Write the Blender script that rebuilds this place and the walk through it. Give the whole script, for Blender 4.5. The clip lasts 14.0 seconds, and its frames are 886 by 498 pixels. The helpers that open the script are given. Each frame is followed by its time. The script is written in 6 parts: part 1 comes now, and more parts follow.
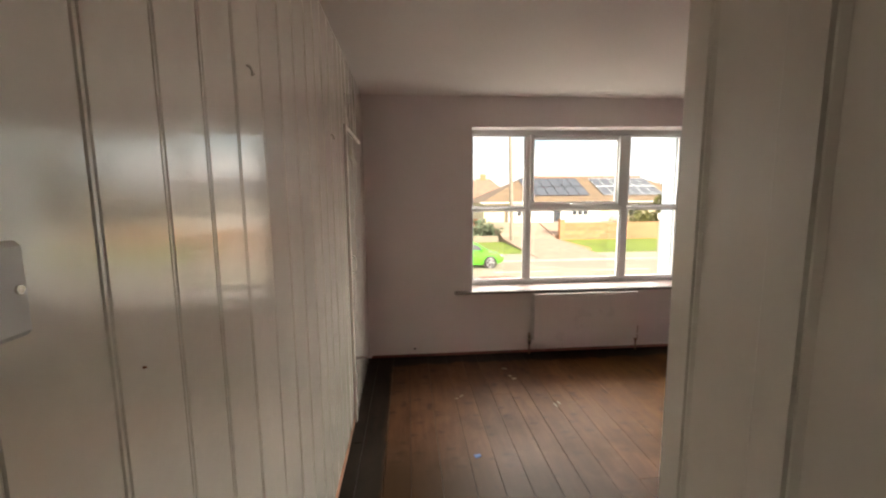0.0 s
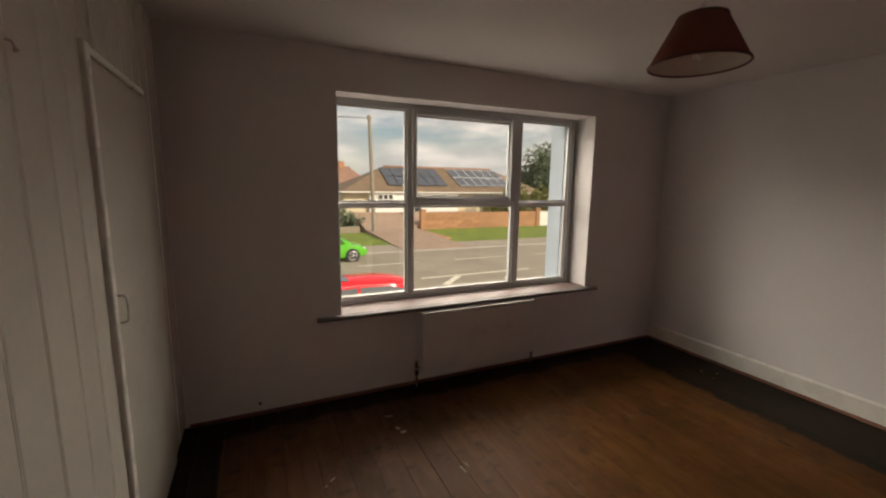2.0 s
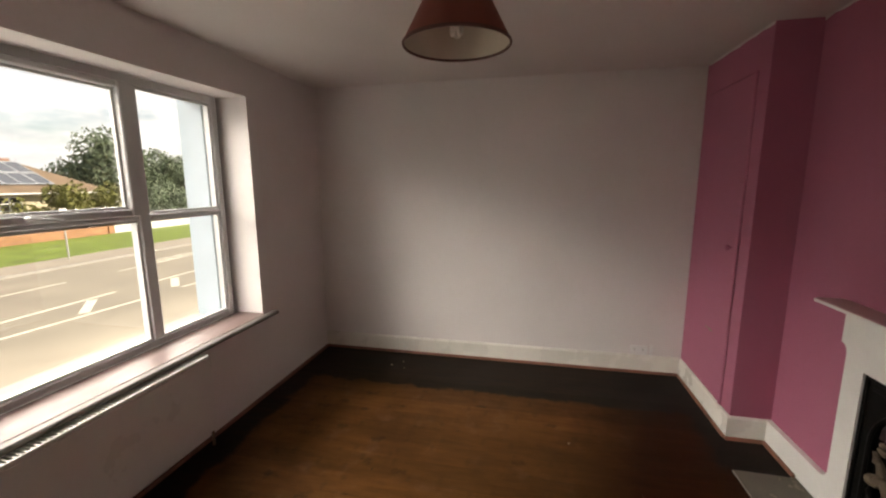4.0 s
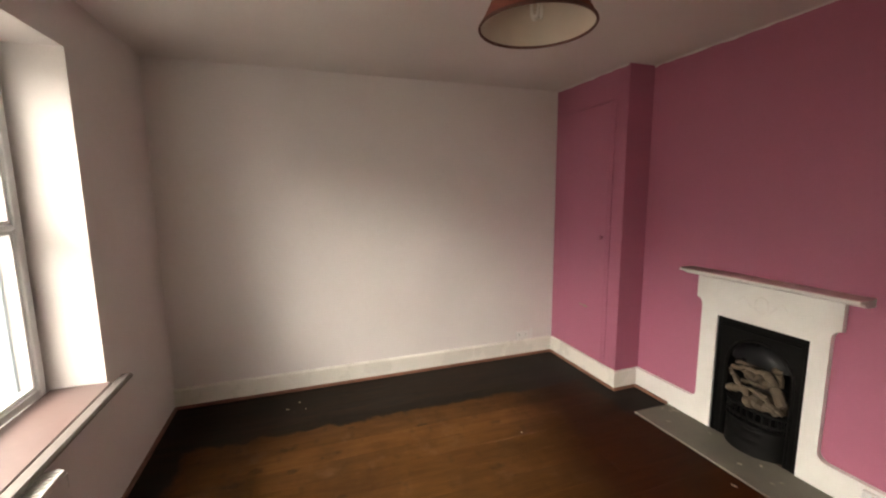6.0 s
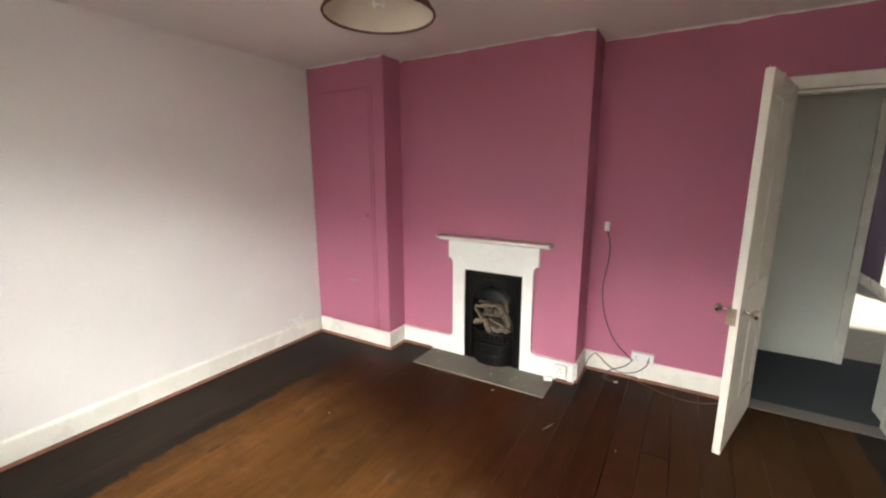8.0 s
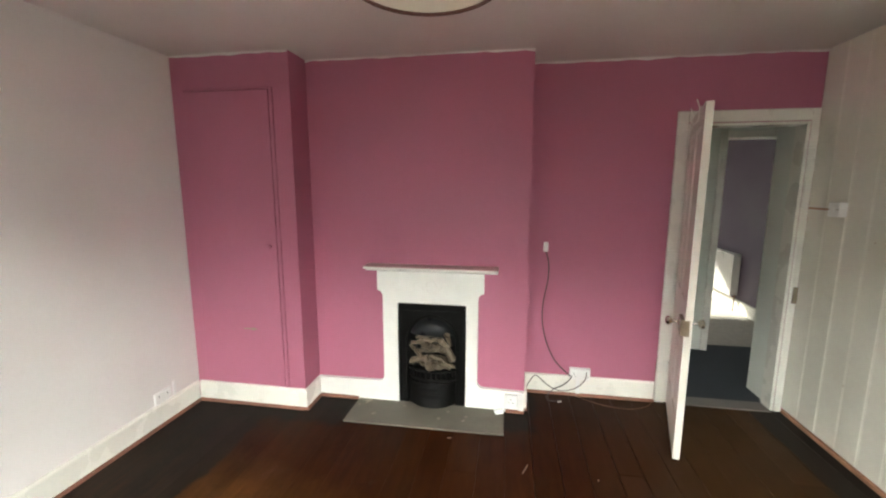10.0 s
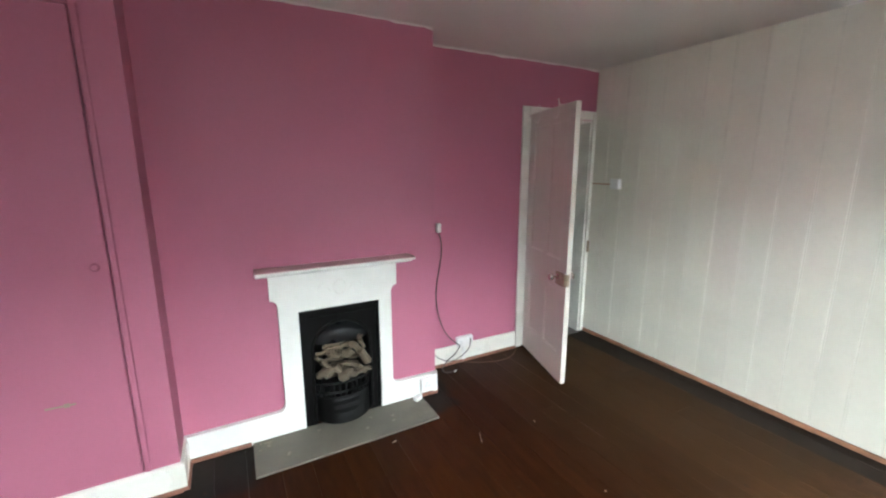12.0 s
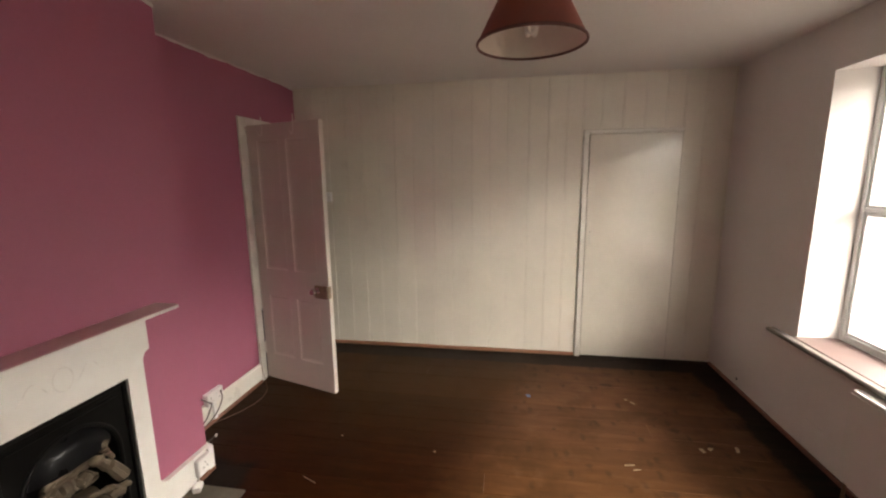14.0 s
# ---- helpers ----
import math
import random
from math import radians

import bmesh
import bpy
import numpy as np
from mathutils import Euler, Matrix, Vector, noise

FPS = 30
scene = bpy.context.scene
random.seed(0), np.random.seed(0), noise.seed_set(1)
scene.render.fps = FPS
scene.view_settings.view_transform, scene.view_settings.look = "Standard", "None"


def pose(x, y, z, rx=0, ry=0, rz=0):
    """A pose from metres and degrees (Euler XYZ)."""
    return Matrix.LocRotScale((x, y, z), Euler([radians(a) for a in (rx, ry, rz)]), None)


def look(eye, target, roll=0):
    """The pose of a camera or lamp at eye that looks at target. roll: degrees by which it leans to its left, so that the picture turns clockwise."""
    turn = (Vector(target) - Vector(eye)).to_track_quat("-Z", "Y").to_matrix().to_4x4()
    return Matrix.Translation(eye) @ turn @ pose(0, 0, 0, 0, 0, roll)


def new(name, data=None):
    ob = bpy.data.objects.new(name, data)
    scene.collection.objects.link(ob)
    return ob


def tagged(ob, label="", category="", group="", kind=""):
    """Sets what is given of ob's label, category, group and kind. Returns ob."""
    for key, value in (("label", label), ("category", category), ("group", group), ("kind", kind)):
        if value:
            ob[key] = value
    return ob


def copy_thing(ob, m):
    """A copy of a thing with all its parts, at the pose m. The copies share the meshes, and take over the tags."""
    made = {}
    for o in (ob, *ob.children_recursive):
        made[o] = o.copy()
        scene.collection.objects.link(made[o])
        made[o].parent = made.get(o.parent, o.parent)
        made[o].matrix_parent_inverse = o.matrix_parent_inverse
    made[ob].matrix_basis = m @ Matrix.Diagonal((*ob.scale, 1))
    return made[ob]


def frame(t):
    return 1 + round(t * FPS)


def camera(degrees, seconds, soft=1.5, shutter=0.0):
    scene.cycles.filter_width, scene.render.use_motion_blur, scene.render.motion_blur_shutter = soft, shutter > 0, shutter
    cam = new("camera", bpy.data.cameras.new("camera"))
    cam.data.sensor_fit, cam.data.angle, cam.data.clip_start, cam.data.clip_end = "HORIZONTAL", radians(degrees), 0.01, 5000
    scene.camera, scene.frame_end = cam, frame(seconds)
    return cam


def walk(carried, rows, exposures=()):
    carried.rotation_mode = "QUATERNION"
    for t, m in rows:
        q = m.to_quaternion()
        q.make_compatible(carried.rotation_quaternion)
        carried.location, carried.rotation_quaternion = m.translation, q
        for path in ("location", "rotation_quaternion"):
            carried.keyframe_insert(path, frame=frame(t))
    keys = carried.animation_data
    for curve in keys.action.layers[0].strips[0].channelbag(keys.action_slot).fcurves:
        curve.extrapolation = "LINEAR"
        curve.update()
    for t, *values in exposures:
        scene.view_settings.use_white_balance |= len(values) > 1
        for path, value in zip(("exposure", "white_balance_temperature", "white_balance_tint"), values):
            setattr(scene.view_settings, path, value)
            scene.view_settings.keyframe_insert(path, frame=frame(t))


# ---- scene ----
cam = camera(95.2, 14.0, soft=2.2)
PATH = [
    (0, (0.777, 0.367, 1.492), (0.944, 2.343, 1.238), -0.5),
    (0.5, (0.812, 0.61, 1.513), (1.043, 2.579, 1.251), -0.6),
    (1, (0.846, 0.823, 1.541), (1.201, 2.765, 1.223), -0.3),
    (1.5, (0.837, 1.063, 1.503), (1.382, 2.962, 1.193), 0.2),
    (2, (0.868, 1.286, 1.513), (1.69, 3.084, 1.207), 0.8),
    (2.5, (0.92, 1.493, 1.519), (2.101, 3.08, 1.225), 0.8),
    (3, (1.039, 1.687, 1.539), (2.569, 2.94, 1.241), 0.5),
    (3.5, (1.064, 1.889, 1.534), (2.863, 2.695, 1.201), -0.3),
    (4, (1.083, 2.162, 1.556), (3.011, 2.583, 1.231), -0.3),
    (6.5, (1.489, 3.326, 1.491), (3.219, 2.369, 1.185), -1.0),
    (7, (1.631, 3.481, 1.527), (3.121, 2.199, 1.16), -1.4),
    (7.5, (1.622, 3.528, 1.541), (2.856, 2.007, 1.135), -1.2),
    (8, (1.586, 3.526, 1.516), (2.593, 1.841, 1.134), -0.1),
    (8.2, (1.601, 3.526, 1.533), (2.535, 1.8, 1.146), 0.1),
    (10.5, (2.549, 3.323, 1.544), (2.586, 1.345, 1.25), -0.1),
    (11, (2.805, 3.233, 1.498), (2.48, 1.281, 1.207), -0.1),
    (11.5, (3.044, 3.132, 1.541), (2.408, 1.264, 1.214), -0.2),
    (12, (3.352, 3.075, 1.546), (2.423, 1.347, 1.156), -0.1),
    (12.5, (3.57, 2.952, 1.543), (2.327, 1.43, 1.168), 0.2),
    (13, (3.689, 2.696, 1.54), (2.118, 1.511, 1.186), 0.1),
    (13.5, (3.784, 2.518, 1.546), (1.962, 1.773, 1.197), -0.4),
    (14, (3.932, 2.355, 1.571), (1.988, 2.036, 1.228), -0.7),
]
EXPOSURES = [(0, 1.3, 7300, 10), (0.5, 1.2, 7300, 10), (1.0, 0.15, 7300, 10), (1.5, -0.22, 7600, 11), (2.5, -0.15, 7800, 12), (3.0, 0.2, 6900, 9), (4, 0.62, 7400, 12), (6.5, 1.45, 7600, 11), (7.5, 1.82, 6800, 7), (8.2, 1.9, 6700, 6), (10.5, 1.9, 6500, 0), (12, 1.95, 5800, -1), (13, 1.8, 5800, 4), (13.5, 1.72, 5900, 4), (14, 1.25, 7600, 13)]
walk(cam, [(t, look(eye, target, roll)) for t, eye, target, roll in PATH], EXPOSURES)

# ---------------------------------------------------------------- light
world = bpy.data.worlds.new("sky")
scene.world = world
world.use_nodes = True
wn, wl = world.node_tree.nodes, world.node_tree.links
wn.clear()
w_out = wn.new("ShaderNodeOutputWorld")
w_bg = wn.new("ShaderNodeBackground")
w_sky = wn.new("ShaderNodeTexSky")
w_sky.sky_type = "NISHITA"
w_sky.sun_disc = False
w_sky.sun_elevation = radians(31)
w_sky.sun_rotation = radians(149)
w_tc = wn.new("ShaderNodeTexCoord")
w_map = wn.new("ShaderNodeMapping")
w_map.inputs["Scale"].default_value = (1.0, 1.0, 3.2)
w_noise = wn.new("ShaderNodeTexNoise")
w_noise.inputs["Scale"].default_value = 3.4
w_noise.inputs["Detail"].default_value = 8.0
w_noise.inputs["Roughness"].default_value = 0.58
w_ramp = wn.new("ShaderNodeValToRGB")
w_ramp.color_ramp.elements[0].position = 0.40
w_ramp.color_ramp.elements[1].position = 0.56
w_mix = wn.new("ShaderNodeMix")
w_mix.data_type = "RGBA"
w_tone = wn.new("ShaderNodeTexNoise")
w_tone.inputs["Scale"].default_value = 6.0
w_tone.inputs["Detail"].default_value = 6.0
w_cloud = wn.new("ShaderNodeValToRGB")
w_cloud.color_ramp.elements[0].position = 0.35
w_cloud.color_ramp.elements[0].color = (0.62, 0.66, 0.70, 1)
w_cloud.color_ramp.elements[1].position = 0.62
w_cloud.color_ramp.elements[1].color = (1.0, 1.0, 1.0, 1)
w_gain = wn.new("ShaderNodeVectorMath")
w_gain.operation = "SCALE"
w_gain.inputs["Scale"].default_value = 9.0
wl.new(w_tc.outputs["Generated"], w_map.inputs["Vector"])
wl.new(w_map.outputs["Vector"], w_noise.inputs["Vector"])
wl.new(w_map.outputs["Vector"], w_tone.inputs["Vector"])
wl.new(w_noise.outputs["Fac"], w_ramp.inputs["Fac"])
wl.new(w_tone.outputs["Fac"], w_cloud.inputs["Fac"])
wl.new(w_cloud.outputs["Color"], w_gain.inputs[0])
wl.new(w_ramp.outputs["Color"], w_mix.inputs["Factor"])
wl.new(w_sky.outputs["Color"], w_mix.inputs["A"])
wl.new(w_gain.outputs["Vector"], w_mix.inputs["B"])
wl.new(w_mix.outputs["Result"], w_bg.inputs["Color"])
wl.new(w_bg.outputs["Background"], w_out.inputs["Surface"])
w_bg.inputs["Strength"].default_value = 0.110

sun = new("sun", bpy.data.lights.new("sun", "SUN"))
sun.data.energy = 4.6
sun.data.angle = radians(2.0)
sun.data.color = (1.0, 0.94, 0.84)
sun.matrix_world = look((6, -10, 7.0), (0, 0, 0))

# added lamp, out of sight, stands in for the bright sky before the window
sky_fill = new("window_sky_light", bpy.data.lights.new("window_sky_light", "AREA"))
sky_fill.data.shape = "RECTANGLE"
sky_fill.data.size, sky_fill.data.size_y = 46.0, 5.6
sky_fill.data.energy = 7900.0
sky_fill.data.spread = radians(180)
sky_fill.data.color = (1.0, 0.985, 0.955)
sky_fill.matrix_world = look((10.0, 12.5, 7.05), (10.0, 4.3, 5.3))

# ---------------------------------------------------------------- materials
def material(name, color, rough=0.6, metal=0.0, tone=0.08, scale=6.0, grain=60.0, bump=0.15, bump_size=0.002, stain=0.0, stain_color=(0.2, 0.16, 0.12), spec=0.5, vary=0.0):
    """Painted or plain surface with tone drift, grain, fine relief and stains."""
    m = bpy.data.materials.new(name)
    m.use_nodes = True
    n, l = m.node_tree.nodes, m.node_tree.links
    b = n["Principled BSDF"]
    b.inputs["Metallic"].default_value = metal
    b.inputs["Specular IOR Level"].default_value = spec
    tc = n.new("ShaderNodeTexCoord")
    n1 = n.new("ShaderNodeTexNoise")
    n1.inputs["Scale"].default_value = scale
    n1.inputs["Detail"].default_value = 5.0
    n2 = n.new("ShaderNodeTexNoise")
    n2.inputs["Scale"].default_value = grain
    n2.inputs["Detail"].default_value = 4.0
    l.new(tc.outputs["Object"], n1.inputs["Vector"])
    l.new(tc.outputs["Object"], n2.inputs["Vector"])
    add = n.new("ShaderNodeMath")
    add.operation = "MULTIPLY_ADD"
    add.inputs[1].default_value = 0.35
    l.new(n2.outputs["Fac"], add.inputs[0])
    l.new(n1.outputs["Fac"], add.inputs[2])
    ramp = n.new("ShaderNodeMapRange")
    ramp.inputs["From Min"].default_value = 0.4
    ramp.inputs["From Max"].default_value = 0.95
    ramp.inputs["To Min"].default_value = 1.0 - tone
    ramp.inputs["To Max"].default_value = 1.0 + tone
    l.new(add.outputs[0], ramp.inputs["Value"])
    value = ramp.outputs["Result"]
    if vary:
        info = n.new("ShaderNodeObjectInfo")
        var = n.new("ShaderNodeMapRange")
        var.inputs["To Min"].default_value = 1.0 - vary
        var.inputs["To Max"].default_value = 1.0 + vary
        l.new(info.outputs["Random"], var.inputs["Value"])
        mul = n.new("ShaderNodeMath")
        mul.operation = "MULTIPLY"
        l.new(value, mul.inputs[0])
        l.new(var.outputs["Result"], mul.inputs[1])
        value = mul.outputs[0]
    sc = n.new("ShaderNodeVectorMath")
    sc.operation = "SCALE"
    sc.inputs[0].default_value = color
    l.new(value, sc.inputs["Scale"])
    out = sc.outputs["Vector"]
    if stain:
        n3 = n.new("ShaderNodeTexNoise")
        n3.inputs["Scale"].default_value = scale * 0.6
        n3.inputs["Detail"].default_value = 8.0
        n3.inputs["Roughness"].default_value = 0.65
        l.new(tc.outputs["Object"], n3.inputs["Vector"])
        sr = n.new("ShaderNodeMapRange")
        sr.inputs["From Min"].default_value = 0.58
        sr.inputs["From Max"].default_value = 0.74
        sr.inputs["To Max"].default_value = stain
        l.new(n3.outputs["Fac"], sr.inputs["Value"])
        mx = n.new("ShaderNodeMix")
        mx.data_type = "RGBA"
        mx.inputs["B"].default_value = (*stain_color, 1)
        l.new(sr.outputs["Result"], mx.inputs["Factor"])
        l.new(out, mx.inputs["A"])
        out = mx.outputs["Result"]
    l.new(out, b.inputs["Base Color"])
    rr = n.new("ShaderNodeMapRange")
    rr.inputs["From Min"].default_value = 0.3
    rr.inputs["From Max"].default_value = 0.7
    rr.inputs["To Min"].default_value = max(0.02, rough * 0.85)
    rr.inputs["To Max"].default_value = min(1.0, rough * 1.15)
    l.new(n1.outputs["Fac"], rr.inputs["Value"])
    l.new(rr.outputs["Result"], b.inputs["Roughness"])
    if bump:
        bp = n.new("ShaderNodeBump")
        bp.inputs["Strength"].default_value = bump
        bp.inputs["Distance"].default_value = bump_size
        l.new(add.outputs[0], bp.inputs["Height"])
        l.new(bp.outputs["Normal"], b.inputs["Normal"])
    return m


def plank_material():
    """Old floor boards: bare orange pine in the middle, black stain round the edge, dark varnish by the hearth and door."""
    m = bpy.data.materials.new("floorboard")
    m.use_nodes = True
    n, l = m.node_tree.nodes, m.node_tree.links
    b = n["Principled BSDF"]

    def math(op, a, c=None, d=None):
        k = n.new("ShaderNodeMath")
        k.operation = op
        for i, v in enumerate((a, c, d)):
            if v is None:
                continue
            if isinstance(v, (int, float)):
                k.inputs[i].default_value = v
            else:
                l.new(v, k.inputs[i])
        return k.outputs[0]

    def step(v, lo, hi):
        k = n.new("ShaderNodeMapRange")
        k.inputs["From Min"].default_value = lo
        k.inputs["From Max"].default_value = hi
        l.new(v, k.inputs["Value"])
        return k.outputs["Result"]

    def noise_tex(vec, scale, detail=5.0, rough=0.5):
        k = n.new("ShaderNodeTexNoise")
        k.inputs["Scale"].default_value = scale
        k.inputs["Detail"].default_value = detail
        k.inputs["Roughness"].default_value = rough
        l.new(vec, k.inputs["Vector"])
        return k.outputs["Fac"]

    def mix(f, a, c):
        k = n.new("ShaderNodeMix")
        k.data_type = "RGBA"
        if isinstance(f, float):
            k.inputs["Factor"].default_value = f
        else:
            l.new(f, k.inputs["Factor"])
        for s, v in (("A", a), ("B", c)):
            if isinstance(v, tuple):
                k.inputs[s].default_value = (*v, 1)
            else:
                l.new(v, k.inputs[s])
        return k.outputs["Result"]

    tc = n.new("ShaderNodeTexCoord")
    info = n.new("ShaderNodeObjectInfo")
    sep = n.new("ShaderNodeSeparateXYZ")
    l.new(tc.outputs["Object"], sep.inputs[0])
    x, y = sep.outputs["X"], sep.outputs["Y"]
    # grain runs along y and differs from board to board
    comb = n.new("ShaderNodeCombineXYZ")
    l.new(math("MULTIPLY", x, 9.0), comb.inputs[0])
    l.new(math("MULTIPLY", y, 1.3), comb.inputs[1])
    l.new(math("MULTIPLY", info.outputs["Random"], 40.0), comb.inputs[2])
    grain = noise_tex(comb.outputs[0], 2.6, 7.0, 0.62)
    comb2 = n.new("ShaderNodeCombineXYZ")
    l.new(math("MULTIPLY", x, 90.0), comb2.inputs[0])
    l.new(math("MULTIPLY", y, 3.0), comb2.inputs[1])
    l.new(math("MULTIPLY", info.outputs["Random"], 17.0), comb2.inputs[2])
    fine = noise_tex(comb2.outputs[0], 2.0, 4.0)
    blotch = noise_tex(tc.outputs["Object"], 2.2, 7.0, 0.6)
    edge = noise_tex(tc.outputs["Object"], 5.0, 6.0, 0.65)
    wob = math("MULTIPLY_ADD", math("SUBTRACT", edge, 0.5), 0.22, 0.0)
    # knots
    vor = n.new("ShaderNodeTexVoronoi")
    vor.inputs["Scale"].default_value = 4.6
    vor.voronoi_dimensions = "2D"
    vor.inputs["Randomness"].default_value = 1.0
    comb3 = n.new("ShaderNodeCombineXYZ")
    l.new(math("MULTIPLY_ADD", x, 0.75, math("MULTIPLY", info.outputs["Random"], 9.0)), comb3.inputs[0])
    l.new(math("MULTIPLY_ADD", y, 1.6, math("MULTIPLY", info.outputs["Random"], 23.0)), comb3.inputs[1])
    l.new(comb3.outputs[0], vor.inputs["Vector"])
    ragged = noise_tex(tc.outputs["Object"], 26.0, 5.0, 0.65)
    knot = step(math("ADD", vor.outputs["Distance"], math("MULTIPLY_ADD", ragged, 0.36, -0.18)), 0.15, 0.05)
    pine = mix(step(grain, 0.3, 0.72), (0.076, 0.030, 0.0082), (0.122, 0.053, 0.0150))
    pine = mix(math("MULTIPLY", step(fine, 0.45, 0.7), 0.22), pine, (0.05, 0.022, 0.008))
    grey = mix(step(grain, 0.3, 0.72), (0.078, 0.035, 0.022), (0.130, 0.064, 0.042))
    # worn boards towards the boarded wall, with the sky's grey sheen painted in
    wood = mix(math("MULTIPLY", step(math("ADD", x, math("MULTIPLY", wob, 4.0)), 2.6, 1.5), 0.60), pine, grey)
    wood = mix(math("MULTIPLY", step(blotch, 0.48, 0.66), 0.55), wood, (0.040, 0.017, 0.007))
    wood = mix(math("MULTIPLY", step(edge, 0.56, 0.70), 0.30), wood, (0.15, 0.090, 0.058))
    wood = mix(math("MULTIPLY", knot, math("MULTIPLY_ADD", step(x, 2.5, 1.6), 0.22, 0.24)), wood, (0.022, 0.011, 0.007))
    # small dark knots, chips and nail marks
    vor2 = n.new("ShaderNodeTexVoronoi")
    vor2.inputs["Scale"].default_value = 2.4
    vor2.voronoi_dimensions = "2D"
    comb4 = n.new("ShaderNodeCombineXYZ")
    l.new(math("MULTIPLY_ADD", x, 1.5, math("MULTIPLY", info.outputs["Random"], 31.0)), comb4.inputs[0])
    l.new(math("MULTIPLY_ADD", y, 0.8, math("MULTIPLY", info.outputs["Random"], 11.0)), comb4.inputs[1])
    l.new(comb4.outputs[0], vor2.inputs["Vector"])
    mark = step(math("ADD", vor2.outputs["Distance"], math("MULTIPLY_ADD", ragged, 0.26, -0.13)), 0.10, 0.05)
    wood = mix(math("MULTIPLY", math("MULTIPLY", mark, step(edge, 0.44, 0.52)), 0.45), wood, (0.014, 0.007, 0.005))
    # dark varnish by the fireplace and door
    vs = math("ADD", math("ADD", y, math("MULTIPLY", wob, 1.6)), math("MULTIPLY", math("SUBTRACT", x, 2.6), 0.32))
    varnish = step(vs, 2.25, 1.75)
    dark = mix(step(grain, 0.3, 0.75), (0.0155, 0.0038, 0.0012), (0.031, 0.0080, 0.0023))
    dark = mix(math("MULTIPLY", step(math("ADD", x, math("MULTIPLY", wob, 3.0)), 1.9, 1.15), 0.75), dark, (0.046, 0.023, 0.0085))
    wood = mix(math("MULTIPLY", varnish, 0.93), wood, dark)
    # black stain round the edge
    right = step(math("ADD", x, wob), 3.87, 3.90)
    window = step(math("ADD", y, wob), 3.83, 3.87)
    left = step(math("ADD", x, math("MULTIPLY", wob, 0.3)), 0.62, 0.60)
    corner = math("MULTIPLY", step(math("ADD", x, wob), 3.28, 3.36), step(math("ADD", y, wob), 1.12, 1.06))
    hearth_end = math("MULTIPLY", math("MULTIPLY", step(math("ADD", x, wob), 2.05, 2.10), step(x, 2.34, 2.32)), step(math("ADD", y, wob), 1.00, 0.95))
    stain = math("MAXIMUM", math("MAXIMUM", math("MAXIMUM", right, window), hearth_end), math("MAXIMUM", left, corner))
    black = mix(step(blotch, 0.4, 0.7), (0.009, 0.007, 0.006), (0.022, 0.017, 0.014))
    wood = mix(math("MULTIPLY", stain, math("MULTIPLY_ADD", step(grain, 0.75, 0.35), 0.16, 0.82)), wood, black)
    # stripes of old underlay glue in the middle
    wave = n.new("ShaderNodeTexWave")
    wave.wave_type = "BANDS"
    wave.bands_direction = "X"
    wave.inputs["Scale"].default_value = 23.0
    wave.inputs["Distortion"].default_value = 0.5
    l.new(tc.outputs["Object"], wave.inputs["Vector"])
    zone = math("MULTIPLY", math("MULTIPLY", step(math("ADD", x, wob), 2.35, 2.6), step(math("ADD", x, wob), 3.45, 3.2)), math("MULTIPLY", step(math("ADD", y, wob), 1.55, 1.75), step(math("ADD", y, wob), 2.9, 2.6)))
    wood = mix(math("MULTIPLY", math("MULTIPLY", zone, wave.outputs["Fac"]), 0.5), wood, (0.035, 0.016, 0.005))
    # scuffs and pale dust marks
    scuff = step(noise_tex(tc.outputs["Object"], 9.0, 9.0, 0.7), 0.66, 0.74)
    wood = mix(math("MULTIPLY", scuff, 0.10), wood, (0.25, 0.20, 0.15))
    spot = step(noise_tex(tc.outputs["Object"], 17.0, 3.0, 0.5), 0.70, 0.75)
    wood = mix(math("MULTIPLY", spot, 0.85), wood, (0.03, 0.015, 0.008))
    tone = n.new("ShaderNodeVectorMath")
    tone.operation = "SCALE"
    l.new(wood, tone.inputs[0])
    l.new(math("MULTIPLY_ADD", info.outputs["Random"], 0.30, 0.82), tone.inputs["Scale"])
    l.new(tone.outputs["Vector"], b.inputs["Base Color"])
    l.new(math("ADD", math("MULTIPLY_ADD", blotch, 0.30, 0.36), math("MULTIPLY", varnish, -0.06)), b.inputs["Roughness"])
    b.inputs["Specular IOR Level"].default_value = 0.07
    bp = n.new("ShaderNodeBump")
    bp.inputs["Strength"].default_value = 0.35
    bp.inputs["Distance"].default_value = 0.002
    l.new(math("ADD", grain, math("MULTIPLY", blotch, 0.8)), bp.inputs["Height"])
    l.new(bp.outputs["Normal"], b.inputs["Normal"])
    return m


def glass_material(name, tint=(1, 1, 1), rough=0.0):
    m = bpy.data.materials.new(name)
    m.use_nodes = True
    b = m.node_tree.nodes["Principled BSDF"]
    b.inputs["Base Color"].default_value = (*tint, 1)
    b.inputs["Transmission Weight"].default_value = 1.0
    b.inputs["Roughness"].default_value = rough
    b.inputs["IOR"].default_value = 1.45
    return m


